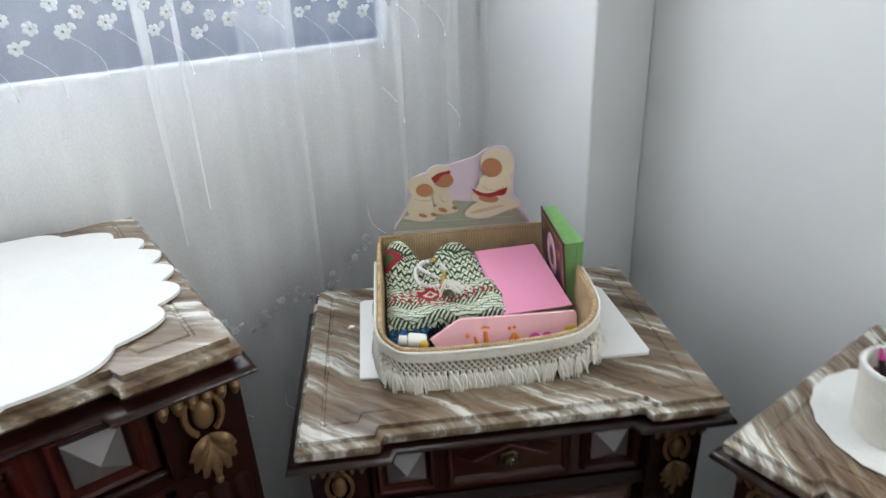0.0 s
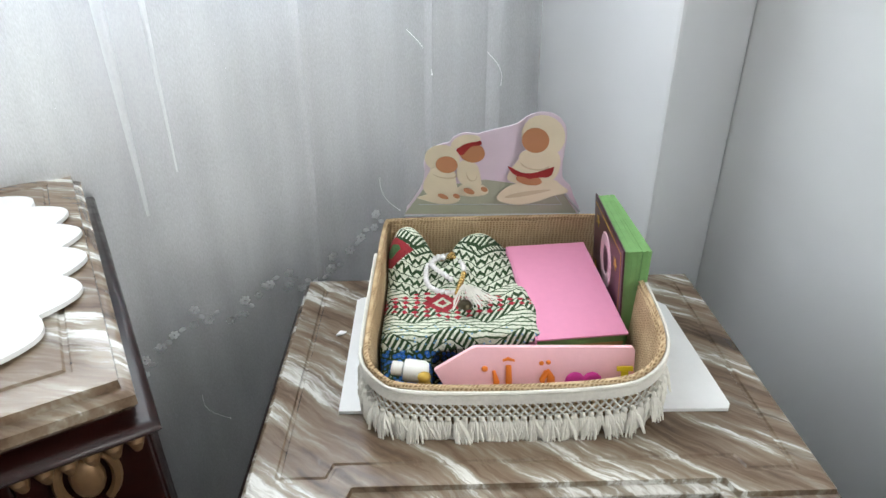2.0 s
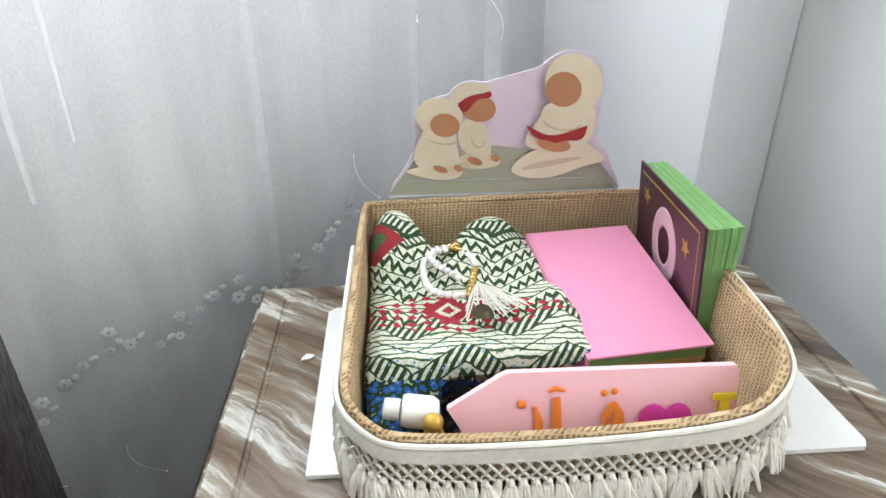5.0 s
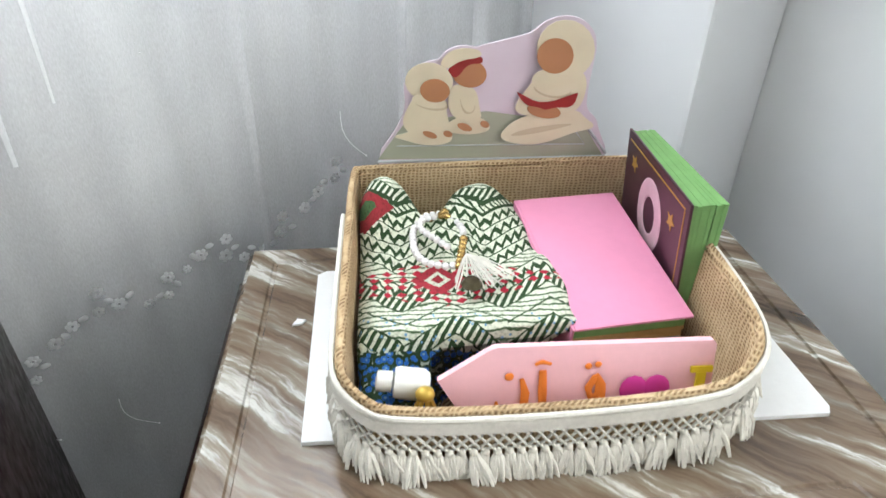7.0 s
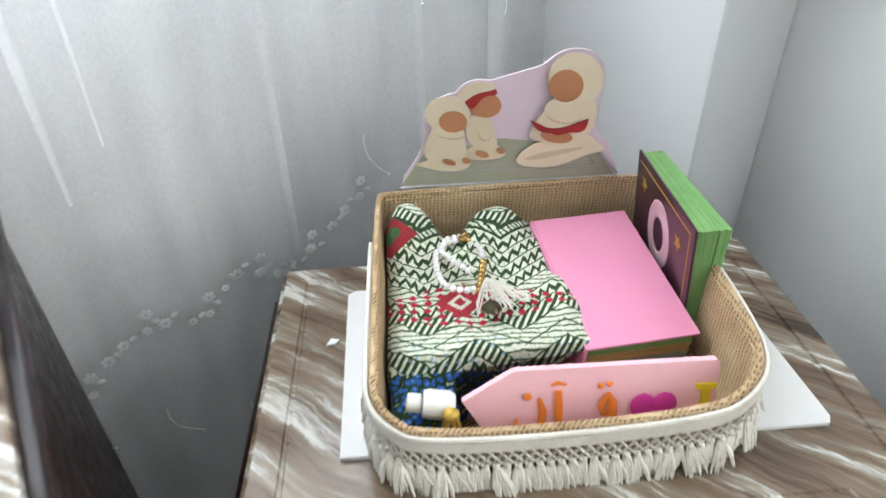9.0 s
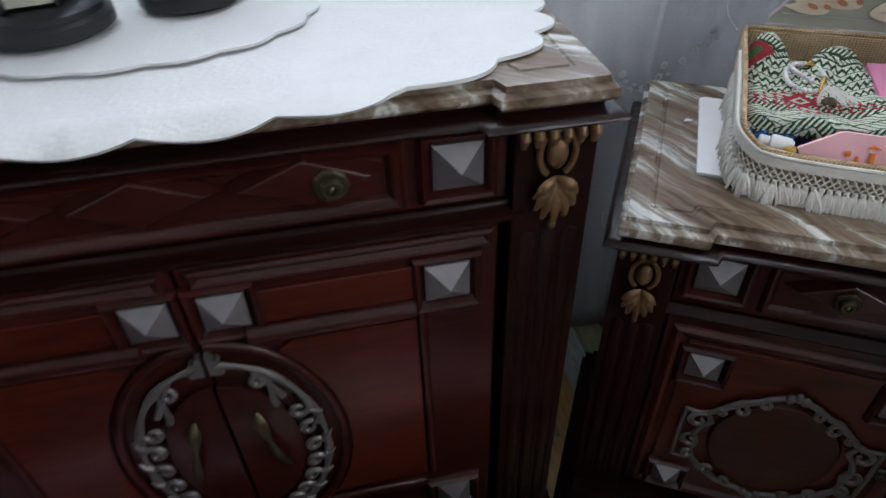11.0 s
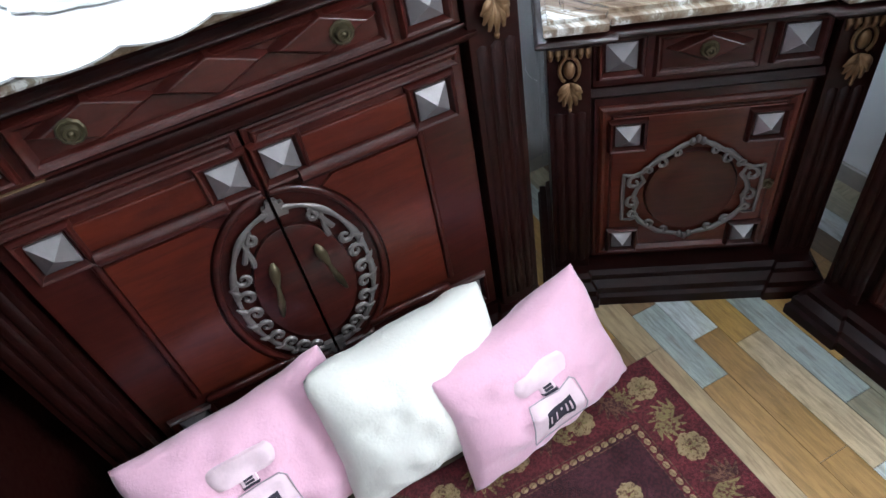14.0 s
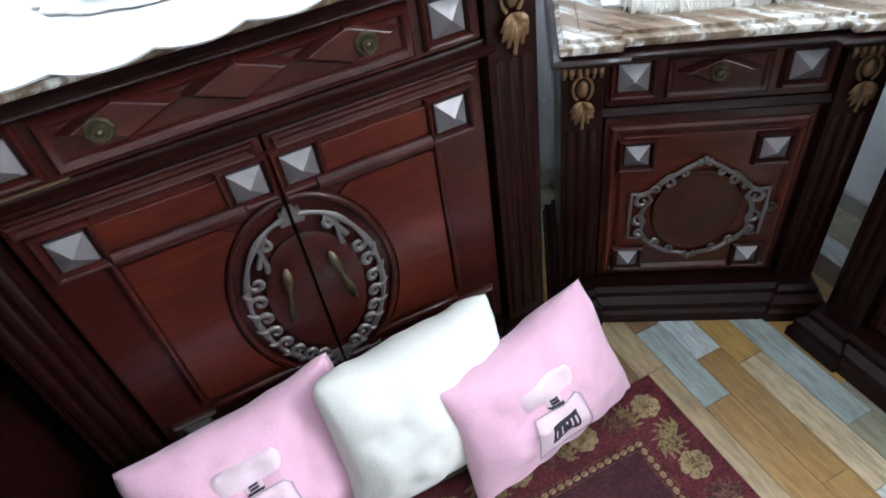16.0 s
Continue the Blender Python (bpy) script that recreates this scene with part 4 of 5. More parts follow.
def green_book():
    """A small hardback that stands upright beside the pink book."""
    ob = thing("standing_book", "upright small book with purple cover and green page edges", "book", pose(0.2440, 0.163, BZ + 0.0045, 0, -4, -1.8))
    h, d = 0.129, 0.156
    cov = part("front_cover", boxed(0, 0.0025, 0, d, 0, h, 0.001), M_PURPLE, ob, "dark purple printed cover")
    for i in range(8):
        a = 0.0027 + 0.0024 * i
        lean = 0.00115 * i + (0.0008 if i == 5 else 0)
        vs = [(a, 0.002, 0.002), (a + 0.00238, 0.002, 0.002), (a + 0.00238, d - 0.003, 0.002), (a, d - 0.003, 0.002)]
        block = loft(bmesh.new(), [vs, [(p[0] + lean * (1 if p[1] < 0.1 else 0.2) + (0.0011 if p[0] > a + 0.001 and p[1] < 0.1 else 0.0), p[1] - 0.0005 * (i % 3), h - 0.002 - 0.0004 * (i % 2)) for p in vs]])
        part("page_block", block, M_GREEN_PAGES, ob, "bright green page edges")
    ring = lambda a, b, x: [(x, 0.080 + a * math.sin(2 * math.pi * k / 24), 0.074 + b * math.cos(2 * math.pi * k / 24)) for k in range(24)]
    part("medallion", loft(bmesh.new(), [ring(0.030, 0.036, -0.0002), ring(0.028, 0.034, -0.0010), ring(0.016, 0.020, -0.0010), ring(0.014, 0.018, -0.0003)], cap=False), M_MAUVE, cov)
    for y, z in ((0.130, 0.103), (0.032, 0.096), (0.136, 0.035), (0.036, 0.025)):
        star = bmesh.new()
        pts = [(-0.0006, y + (0.009 if k % 2 else 0.004) * math.cos(k * math.pi / 5), z + (0.009 if k % 2 else 0.004) * math.sin(k * math.pi / 5)) for k in range(10)]
        loft(star, [[(-0.0001, p[1], p[2]) for p in pts], pts])
        part("gold_star", star, M_GOLD_PRINT, cov)
    bar = bmesh.new()
    box(bar, -0.0005, -0.0001, 0.008, d - 0.008, h - 0.009, h - 0.0075), box(bar, -0.0005, -0.0001, 0.008, 0.0095, 0.008, h - 0.010)
    part("gold_border", bar, M_GOLD_PRINT, cov)
    return ob


green_book()


def sign():
    """A pink foam plate in the shape of an arrow, with felt letters."""
    ob = thing("foam_sign", "pink foam arrow sign with orange, magenta and yellow felt letters", "sign", Matrix.Translation((0.002, 0.0890, 0.753)) @ pose(0, 0, 0, -13, 0, -0.8) @ Matrix.Translation((0, -0.044, -0.785)))
    out = [(0.030, 0.761), (0.052, 0.722), (0.232, 0.722), (0.2315, 0.782), (0.229, 0.785), (0.072, 0.786), (0.067, 0.784)]
    plate = upright(bmesh.new(), out, 0.0, 0.006)
    bmesh.ops.translate(plate, verts=plate.verts, vec=(0, 0.038, 0))
    part("plate", plate, M_PINK_FOAM, ob)
    y = 0.0365

    def letter(name, strokes, mat, dots=()):
        bm = bmesh.new()
        for pts, w in strokes:
            tube(bm, [(x + 0.005, y, z - 0.005) for x, z in pts], w, 8, 0.35)
        for x, z, r in dots:
            blob(bm, (x + 0.005, y, z - 0.005), (r, 0.0012, r), u=8, v=5)
        part(name, bm, mat, ob, smooth=50)

    letter("letter_qaf", [([(0.139, 0.767), (0.143, 0.758), (0.143, 0.747), (0.139, 0.738), (0.128, 0.735), (0.118, 0.737), (0.113, 0.744)], [0.002, 0.004, 0.0045, 0.004, 0.003, 0.003, 0.0015]),
                          ([(0.143, 0.752), (0.136, 0.748), (0.134, 0.756), (0.139, 0.765)], 0.003)], M_ORANGE, ((0.133, 0.774, 0.0026), (0.140, 0.775, 0.0026)))
    letter("letter_alef", [([(0.100, 0.772), (0.1005, 0.755), (0.101, 0.735)], [0.0028, 0.0034, 0.0026]), ([(0.094, 0.777), (0.099, 0.779), (0.106, 0.777)], [0.0012, 0.0020, 0.0012])], M_ORANGE)
    letter("letter_noon", [([(0.085, 0.766), (0.088, 0.754), (0.087, 0.742), (0.080, 0.735), (0.072, 0.734), (0.067, 0.742), (0.067, 0.748)], [0.0016, 0.0032, 0.0034, 0.0032, 0.003, 0.0026, 0.001])], M_ORANGE, ((0.076, 0.768, 0.0034),))
    heart = bmesh.new()
    for s in (-1, 1):
        blob(heart, (0.181 + s * 0.0085, y, 0.748), (0.0105, 0.0014, 0.0115), u=12, v=6)
    upright(heart, [(0.171, 0.744), (0.181, 0.730), (0.191, 0.744)], y - 0.0012, y + 0.001)
    part("heart", heart, M_MAGENTA, ob, smooth=50)
    bm = bmesh.new()
    box(bm, 0.2185, 0.2255, y - 0.001, y + 0.001, 0.729, 0.760), box(bm, 0.214, 0.230, y - 0.001, y + 0.001, 0.7602, 0.765), box(bm, 0.214, 0.230, y - 0.001, y + 0.001, 0.7242, 0.7288)
    part("letter_i", bm, M_YELLOW, ob)
    return ob


sign()


def perfume_bottle():
    ob = thing("small_bottle", "small milky white plastic bottle lying in the basket", "bottle", pose(-0.012, 0.079, 0.734, 0, 8, -4))
    part("flask", turned(bmesh.new(), [(0.002, 0.012), (0.0105, 0.0135), (0.0115, 0.017), (0.0115, 0.034), (0.009, 0.038), (0.002, 0.039)], (0, 0, 0), "Z", 16), M_PLASTIC, ob, smooth=40, at=pose(0, 0, 0, 0, 90, 0))
    part("cap", turned(bmesh.new(), [(0.002, 0.0), (0.007, 0.001), (0.0075, 0.004), (0.0075, 0.0118), (0.002, 0.0119)], (0, 0, 0), "Z", 14), M_PLASTIC, ob, smooth=40, at=pose(0, 0, 0, 0, 90, 0))
    return ob


perfume_bottle()
bm = bmesh.new()
blob(bm, (0, 0, 0), (0.007, 0.006, 0.006))
for k in range(7):
    tube(bm, [(0.003 * math.cos(k), 0.003 * math.sin(k), -0.003), (0.006 * math.cos(k), 0.006 * math.sin(k), -0.012), (0.005 * math.cos(k), 0.005 * math.sin(k), -0.022)], [0.0015, 0.002, 0.001], 5)
solid("gold_tassel", bm, M_GOLD_PRINT, "small golden yellow thread tassel beside the bottle", "tassel", pose(0.022, 0.063, 0.734), smooth=60)


def cutout_board():
    """A laminated cut-out board with plain printed shapes, standing behind the basket."""
    ob = thing("cutout_board", "laminated cut-out board with plain cream printed shapes", "cut-out", pose(0.004, 0.3330, 0.003))
    lilac, carpet, line = (plain(n, c, 0.3, 0, 40, 0.1).mat for n, c in (("lilac_print", (0.62, 0.52, 0.60)), ("sage_print", (0.34, 0.35, 0.27)), ("grey_print", (0.42, 0.44, 0.46))))
    cream, tan, red, shade = (plain(n, c, 0.35, 0, 50, 0.14).mat for n, c in (("cream_print", (0.66, 0.58, 0.43)), ("tan_print", (0.42, 0.19, 0.09)), ("red_print", (0.30, 0.02, 0.02)), ("cream_shade_print", (0.52, 0.43, 0.30))))
    # the print is laid out on a grid of 4.4 units to the millimetre
    at = lambda x, y: (-0.012 + x * 0.000227, 0.785 + (680 - 0.088 * x - y) * 0.000226)
    spot = lambda pts: [at(*p) for p in pts]
    back = spot([(8, 1040), (1016, 960), (1030, 590), (1002, 540), (972, 482), (960, 440), (908, 405), (902, 330), (908, 240), (917, 140), (900, 75), (842, 28), (760, 22), (690, 52), (648, 95), (600, 115), (440, 166), (420, 176),
                 (350, 170), (288, 202), (268, 238), (228, 242), (148, 288), (118, 360), (128, 420), (112, 500), (52, 600), (0, 672)])
    part("backing", upright(bmesh.new(), softened(back, 2), 0, 0.003), lilac, ob)
    part("printed_carpet", upright(bmesh.new(), spot([(2, 694), (118, 522), (470, 440), (905, 470), (1012, 614)]), -0.0006, -0.0001), carpet, ob)
    rimb = bmesh.new()
    tube(rimb, [(p[0], -0.001, p[1]) for p in spot([(0, 704), (500, 660), (1012, 616), (1024, 600), (912, 470)])], 0.0014, 6)
    tube(rimb, [(p[0], -0.001, p[1]) for p in spot([(86, 624), (500, 592), (918, 562), (872, 505)])], 0.0006, 6)
    part("printed_edge", rimb, line, ob)

    def patch(name, pts, mat, y):
        part(name, upright(bmesh.new(), pts, y - 0.0006, y), mat, ob)

    def oval(x, z, a, b, turn=0.0, n=20):
        c, s = math.cos(turn), math.sin(turn)
        return [(x + a * math.cos(t) * c - b * math.sin(t) * s, z + a * math.cos(t) * s + b * math.sin(t) * c) for t in (2 * math.pi * k / n for k in range(n))]

    layer = [-0.0008]

    def stacked(name, pts, mat):
        patch(name, pts, mat, layer[0])
        layer[0] -= 0.0003

    def shape(name, pts, mat):
        stacked(name, softened(spot(pts), 2), mat)

    def round_spot(name, x, y, a, b, mat, turn=0.0):
        stacked(name, [at(x + px, y + py) for px, py in oval(0, 0, a, b, turn)], mat)

    # middle shape
    shape("printed_body", [(296, 535), (325, 478), (440, 462), (494, 500), (482, 532), (400, 552), (325, 548)], cream)
    shape("printed_body", [(318, 335), (370, 330), (425, 345), (442, 430), (455, 478), (350, 495), (300, 430)], cream)
    shape("printed_fold", [(352, 372), (372, 440), (412, 452), (424, 400), (418, 452), (368, 458)], shade)
    round_spot("printed_oval", 392, 282, 72, 58, tan)
    shape("printed_band", [(298, 272), (345, 222), (440, 200), (448, 236), (384, 240), (345, 300), (318, 300)], red)
    shape("printed_hood", [(266, 252), (300, 200), (360, 176), (432, 180), (442, 210), (352, 228), (300, 272)], cream)
    # small shape
    shape("printed_body", [(66, 577), (130, 556), (200, 520), (312, 528), (334, 572), (285, 603), (200, 609), (118, 590)], cream)
    shape("printed_body", [(136, 440), (165, 395), (292, 395), (304, 470), (322, 534), (240, 556), (140, 562), (108, 510)], cream)
    round_spot("printed_hood", 226, 326, 99, 80, cream, -0.15)
    round_spot("printed_fold", 236, 420, 70, 26, shade, 0.1)
    round_spot("printed_hood", 228, 408, 74, 28, cream, 0.1)
    round_spot("printed_oval", 250, 360, 62, 50, tan, -0.1)
    # large shape
    shape("printed_body", [(526, 556), (556, 498), (620, 450), (700, 426), (860, 396), (902, 436), (948, 462), (934, 484), (862, 502), (742, 560), (640, 580)], cream)
    shape("printed_fold", [(560, 540), (640, 500), (780, 470), (862, 462), (790, 490), (650, 530)], shade)
    shape("printed_body", [(596, 432), (588, 395), (640, 310), (690, 250), (820, 225), (874, 240), (890, 300), (872, 392), (800, 434), (680, 446)], cream)
    round_spot("printed_hood", 780, 152, 122, 118, cream, 0.5)
    round_spot("printed_fold", 742, 318, 82, 36, shade, 0.1)
    round_spot("printed_hood", 742, 288, 92, 56, cream, 0.1)
    round_spot("printed_oval", 738, 178, 76, 72, tan, -0.1)
    round_spot("printed_oval", 714, 412, 74, 32, tan, 0.1)
    shape("printed_wedge", [(586, 334), (600, 340), (702, 386), (846, 324), (854, 322), (838, 388), (762, 392), (716, 408), (690, 396), (628, 392)], red)
    for x, y, a, b in ((228, 550, 32, 14), (305, 541, 20, 14), (376, 505, 33, 16), (462, 486, 20, 15)):
        round_spot("printed_dot", x, y, a, b, tan, 0.3)
    return ob


cutout_board()

bm = bmesh.new()
flat(bm, [(0, 0), (0.009, 0.002), (0.012, 0.007), (0.004, 0.009)], 0.0003, 0.0022)
solid("paper_scrap", bm, M_FOAM, "tiny white paper scrap lying on the marble", "scrap", pose(-0.090, 0.206, TOPZ))


# ---- lace curtain before the window ----
def curtain():
    ob = thing("lace_curtain", "sheer white voile curtain with embroidered flowers and stems", "curtain", ROOM)

    def fold(u):
        return 0.445 + 0.011 * math.sin(u * 31) + 0.006 * math.sin(u * 73 + 1.0) + 0.010 * math.sin(u * 11 + 0.6)

    def panel(u0, u1, shift, name, cloth=M_SHEER):
        bm = bmesh.new()
        n = int((u1 - u0) / 0.008)
        cols = []
        for i in range(n + 1):
            u = u0 + (u1 - u0) * i / n
            cols.append([bm.verts.new((u + 0.010 * math.sin(z * 3 + u * 9) * (2.5 - z) / 2.5, fold(u) + shift + 0.006 * math.sin(z * 4 + u * 5), z)) for z in (0.05, 0.35, 0.65, 0.95, 1.25, 1.7, 2.1, 2.5)])
        for a, b in zip(cols, cols[1:]):
            for k in range(7):
                bm.faces.new((a[k], b[k], b[k + 1], a[k + 1]))
        return part(name, bm, cloth, ob, smooth=80)

    panel(-1.45, 0.10, 0.0, "voile_panel")
    panel(0.02, 0.515, 0.013, "voile_panel")
    for u, w, low, cloth in ((-0.43, 0.020, 0.05, M_SHEER), (-0.125, 0.016, 0.80, M_SHEER_DENSE), (-0.080, 0.009, 0.85, M_SHEER_DENSE), (0.100, 0.014, 0.05, M_SHEER), (0.290, 0.016, 0.05, M_SHEER), (0.40, 0.030, 0.05, M_SHEER)):
        pleat = bmesh.new()
        tube(pleat, [(u + 0.012 * (z - 1.2), fold(u) - 0.008, z) for z in (low, low + 0.15, 1.1, 1.5, 2.0, 2.5)], [w * 0.12, w * 0.3, w * 0.5, w * 0.55, w * 0.55, w * 0.5], 8, 0.25)
        part("pleat", pleat, cloth, ob, smooth=60)
    petal = bmesh.new()
    for k in range(6):
        a = k * math.pi / 3
        blob(petal, (0.0062 * math.cos(a), 0, 0.0062 * math.sin(a)), (0.0036, 0.0008, 0.0036), u=8, v=4)
    tube(petal, [(0.0028 * math.cos(a), -0.0006, 0.0028 * math.sin(a)) for a in (k * math.pi / 4 for k in range(9))], 0.0010, 4)
    flower = mesh_of("embroidered_flower", petal, M_THREAD, 60)
    bm = bmesh.new()
    blob(bm, (0, 0, 0), (0.0045, 0.0008, 0.0030), u=8, v=4)
    leaf = mesh_of("embroidered_leaf", bm, M_THREAD, 60)
    rnd = random.Random(11)

    def put(mesh, name, u, z, s, turn=0.0):
        o = new(name, mesh)
        o.parent = ob
        o.matrix_basis = Matrix.Translation((u, fold(u) - 0.010, z)) @ pose(0, 0, 0, 0, turn, 0) @ Matrix.Scale(s, 4)

    def thread(u, z, du, dz, bend, r=0.00026):
        pts = []
        for i in range(7):
            f = i / 6
            pts.append((u + du * f + bend * math.sin(f * math.pi), fold(u + du * f) - 0.010, z + dz * f))
        part("embroidered_stem", tube(bmesh.new(), pts, r, 4), M_THREAD, ob, smooth=60)
        put(leaf, "embroidered_leaf", u + du, z + dz, 0.36, rnd.uniform(0, 180))

    # flower border with hanging stems in front of the panes
    u = -0.95
    while u < 0.34:
        z = 1.128 + 0.012 * math.sin(u * 26)
        put(flower, "embroidered_flower", u, z, rnd.uniform(0.9, 1.2), rnd.uniform(0, 60))
        put(flower, "embroidered_flower", u + 0.022, z + 0.022, rnd.uniform(0.9, 1.3), rnd.uniform(0, 60))
        put(flower, "embroidered_flower", u - 0.006, z + 0.034, rnd.uniform(0.8, 1.1), rnd.uniform(0, 60))
        put(leaf, "embroidered_leaf", u + 0.012, z + 0.006, 1.3, rnd.uniform(0, 180))
        thread(u + 0.006, z - 0.006, 0.036, -0.058, 0.012)
        u += 0.056
    # scattered stems lower down
    for u, z in ((0.26, 0.99), (-0.38, 0.88), (-0.22, 0.54), (-0.12, 0.50), (-0.02, 0.45), (0.05, 0.36), (0.38, 0.95), (0.20, 0.78)):
        thread(u, z, 0.032, -0.065, rnd.choice((-1, 1)) * 0.012)
    # wavy vine of flowers across the middle
    u, k = -0.185, 0
    while u < 0.20:
        z = 0.628 + 0.012 * math.sin(u * 46 + 1.2) - 0.55 * max(0, -0.09 - u) + 0.75 * max(0, u - 0.09)
        put(flower, "embroidered_flower", u, z, rnd.uniform(0.55, 0.95), rnd.uniform(0, 60))
        if k % 3 == 0:
            put(flower, "embroidered_flower", u + 0.004, z + 0.022, 0.8, 20)
        put(leaf, "embroidered_leaf", u + 0.012, z + 0.008, 1.2, rnd.uniform(-60, 60))
        u += 0.021 if k % 2 else 0.028
        k += 1
    return ob


curtain()

# ---- on the dresser ----
def doily(name, label, cx, cy, a, b, power, scallops, base, thick, mat, drop=None):
    """A scalloped cloth; drop: the front edge over which it hangs."""
    bm = bmesh.new()
    n, rings = scallops * 10, 14
    top = []
    for r in range(1, rings + 1):
        row = []
        for k in range(n):
            t = 2 * math.pi * k / n
            c, s = math.cos(t), math.sin(t)
            f = (abs(c) ** power + abs(s) ** power) ** (-1 / power)
            wave = 1 + 0.042 * abs(math.sin(scallops * t / 2)) * (r / rings) ** 6
            x, y = cx + a * f * c * wave * r / rings, cy + b * f * s * wave * r / rings
            z = base + 0.0012 * noise.noise((x * 14, y * 14, 3))
            if drop is not None and y < drop:
                over = drop - y
                bend = 0.012
                if over < bend:
                    z -= over * over / bend * 0.5
                else:
                    z -= bend * 0.5 + (over - bend)
                y = drop - min(over, bend) * 0.9 - 0.002
            row.append((x, y, z))
        top.append(row)
    up = [[bm.verts.new((p[0], p[1] - (0.0 if drop is None or p[1] > drop else thick), p[2] + thick)) for p in r] for r in top]
    dn = [[bm.verts.new(p) for p in r] for r in top]
    for layer in (up, dn):
        mid = bm.verts.new((cx, cy, base + (thick if layer is up else 0)))
        for k in range(n):
            bm.faces.new((mid, layer[0][k], layer[0][(k + 1) % n]))
        for p, q in zip(layer, layer[1:]):
            for k in range(n):
                bm.faces.new((p[k], q[k], q[(k + 1) % n], p[(k + 1) % n]))
    for k in range(n):
        bm.faces.new((up[-1][k], dn[-1][k], dn[-1][(k + 1) % n], up[-1][(k + 1) % n]))
    return solid(name, bm, mat, label, "doily", DR, smooth=50)


doily("runner", "large white felt runner with scalloped edge over the dresser top", -0.022, 0.186, 0.444, 0.231, 2.9, 26, DR_TOP + 0.0015, 0.004, M_FELT, drop=-0.034)
doily("doily", "small white felt doily with scalloped edge on the runner", -0.01, 0.225, 0.195, 0.150, 2.2, 18, DR_TOP + 0.0085, 0.003, M_FELT)

M_BLACK = plain("black_metal", (0.012, 0.012, 0.013), 0.35, 0.3, 60, 0.4).mat
M_PANE = plain("frosted_lantern_pane", (0.32, 0.31, 0.24), 0.25, 0, 30, 0.4).mat


def lantern(x, y, r, label):
    ob = thing("lantern", label, "lantern", DR @ pose(x, y, DR_TOP + 0.0140, 0, 0, 12), "lanterns on the dresser")
    hexa = lambda q, z: [(q * math.cos(k * math.pi / 3), q * math.sin(k * math.pi / 3), z) for k in range(6)]
    part("base", turned(bmesh.new(), [(r * 0.9, 0), (r, 0.004), (r, 0.016), (r * 0.92, 0.020), (r * 0.92, 0.026), (r * 0.8, 0.032), (r * 0.4, 0.033)], (0, 0, 0), "Z", 28), M_BLACK, ob, smooth=40)
    q, z0, z1 = r * 0.72, 0.034, 0.17
    for k in range(6):
        a, b = hexa(q, 0)[k], hexa(q, 0)[(k + 1) % 6]
        part("post", tube(bmesh.new(), [(a[0], a[1], z0), (a[0], a[1], z1)], 0.0035, 6), M_BLACK, ob)
        p = bmesh.new()
        m = 0.95
        loft(p, [[(a[0] * s, a[1] * s, z0 + 0.002), (b[0] * s, b[1] * s, z0 + 0.002), (b[0] * s, b[1] * s, z1 - 0.002), (a[0] * s, a[1] * s, z1 - 0.002)] for s in (m, m - 0.03)])
        part("pane", p, M_PANE, ob)
        part("bar", tube(bmesh.new(), [(a[0], a[1], 0.085), (b[0], b[1], 0.085)], 0.002, 5, up=(0, 0, 1)), M_BLACK, ob)
    part("roof", loft(bmesh.new(), [hexa(r * 0.9, z1), hexa(r * 0.92, z1 + 0.006), hexa(r * 0.35, z1 + 0.045), hexa(r * 0.15, z1 + 0.06)]), M_BLACK, ob)
    part("ring", tube(bmesh.new(), [(0.016 * math.cos(t), 0, z1 + 0.074 + 0.016 * math.sin(t)) for t in (2 * math.pi * k / 16 for k in range(17))], 0.002, 6), M_BLACK, ob, smooth=60)
    return ob


lantern(0.052, 0.248, 0.058, "black metal lantern with milky panes on the white doily")
lantern(-0.088, 0.190, 0.068, "larger black metal lantern with milky panes on the white doily")

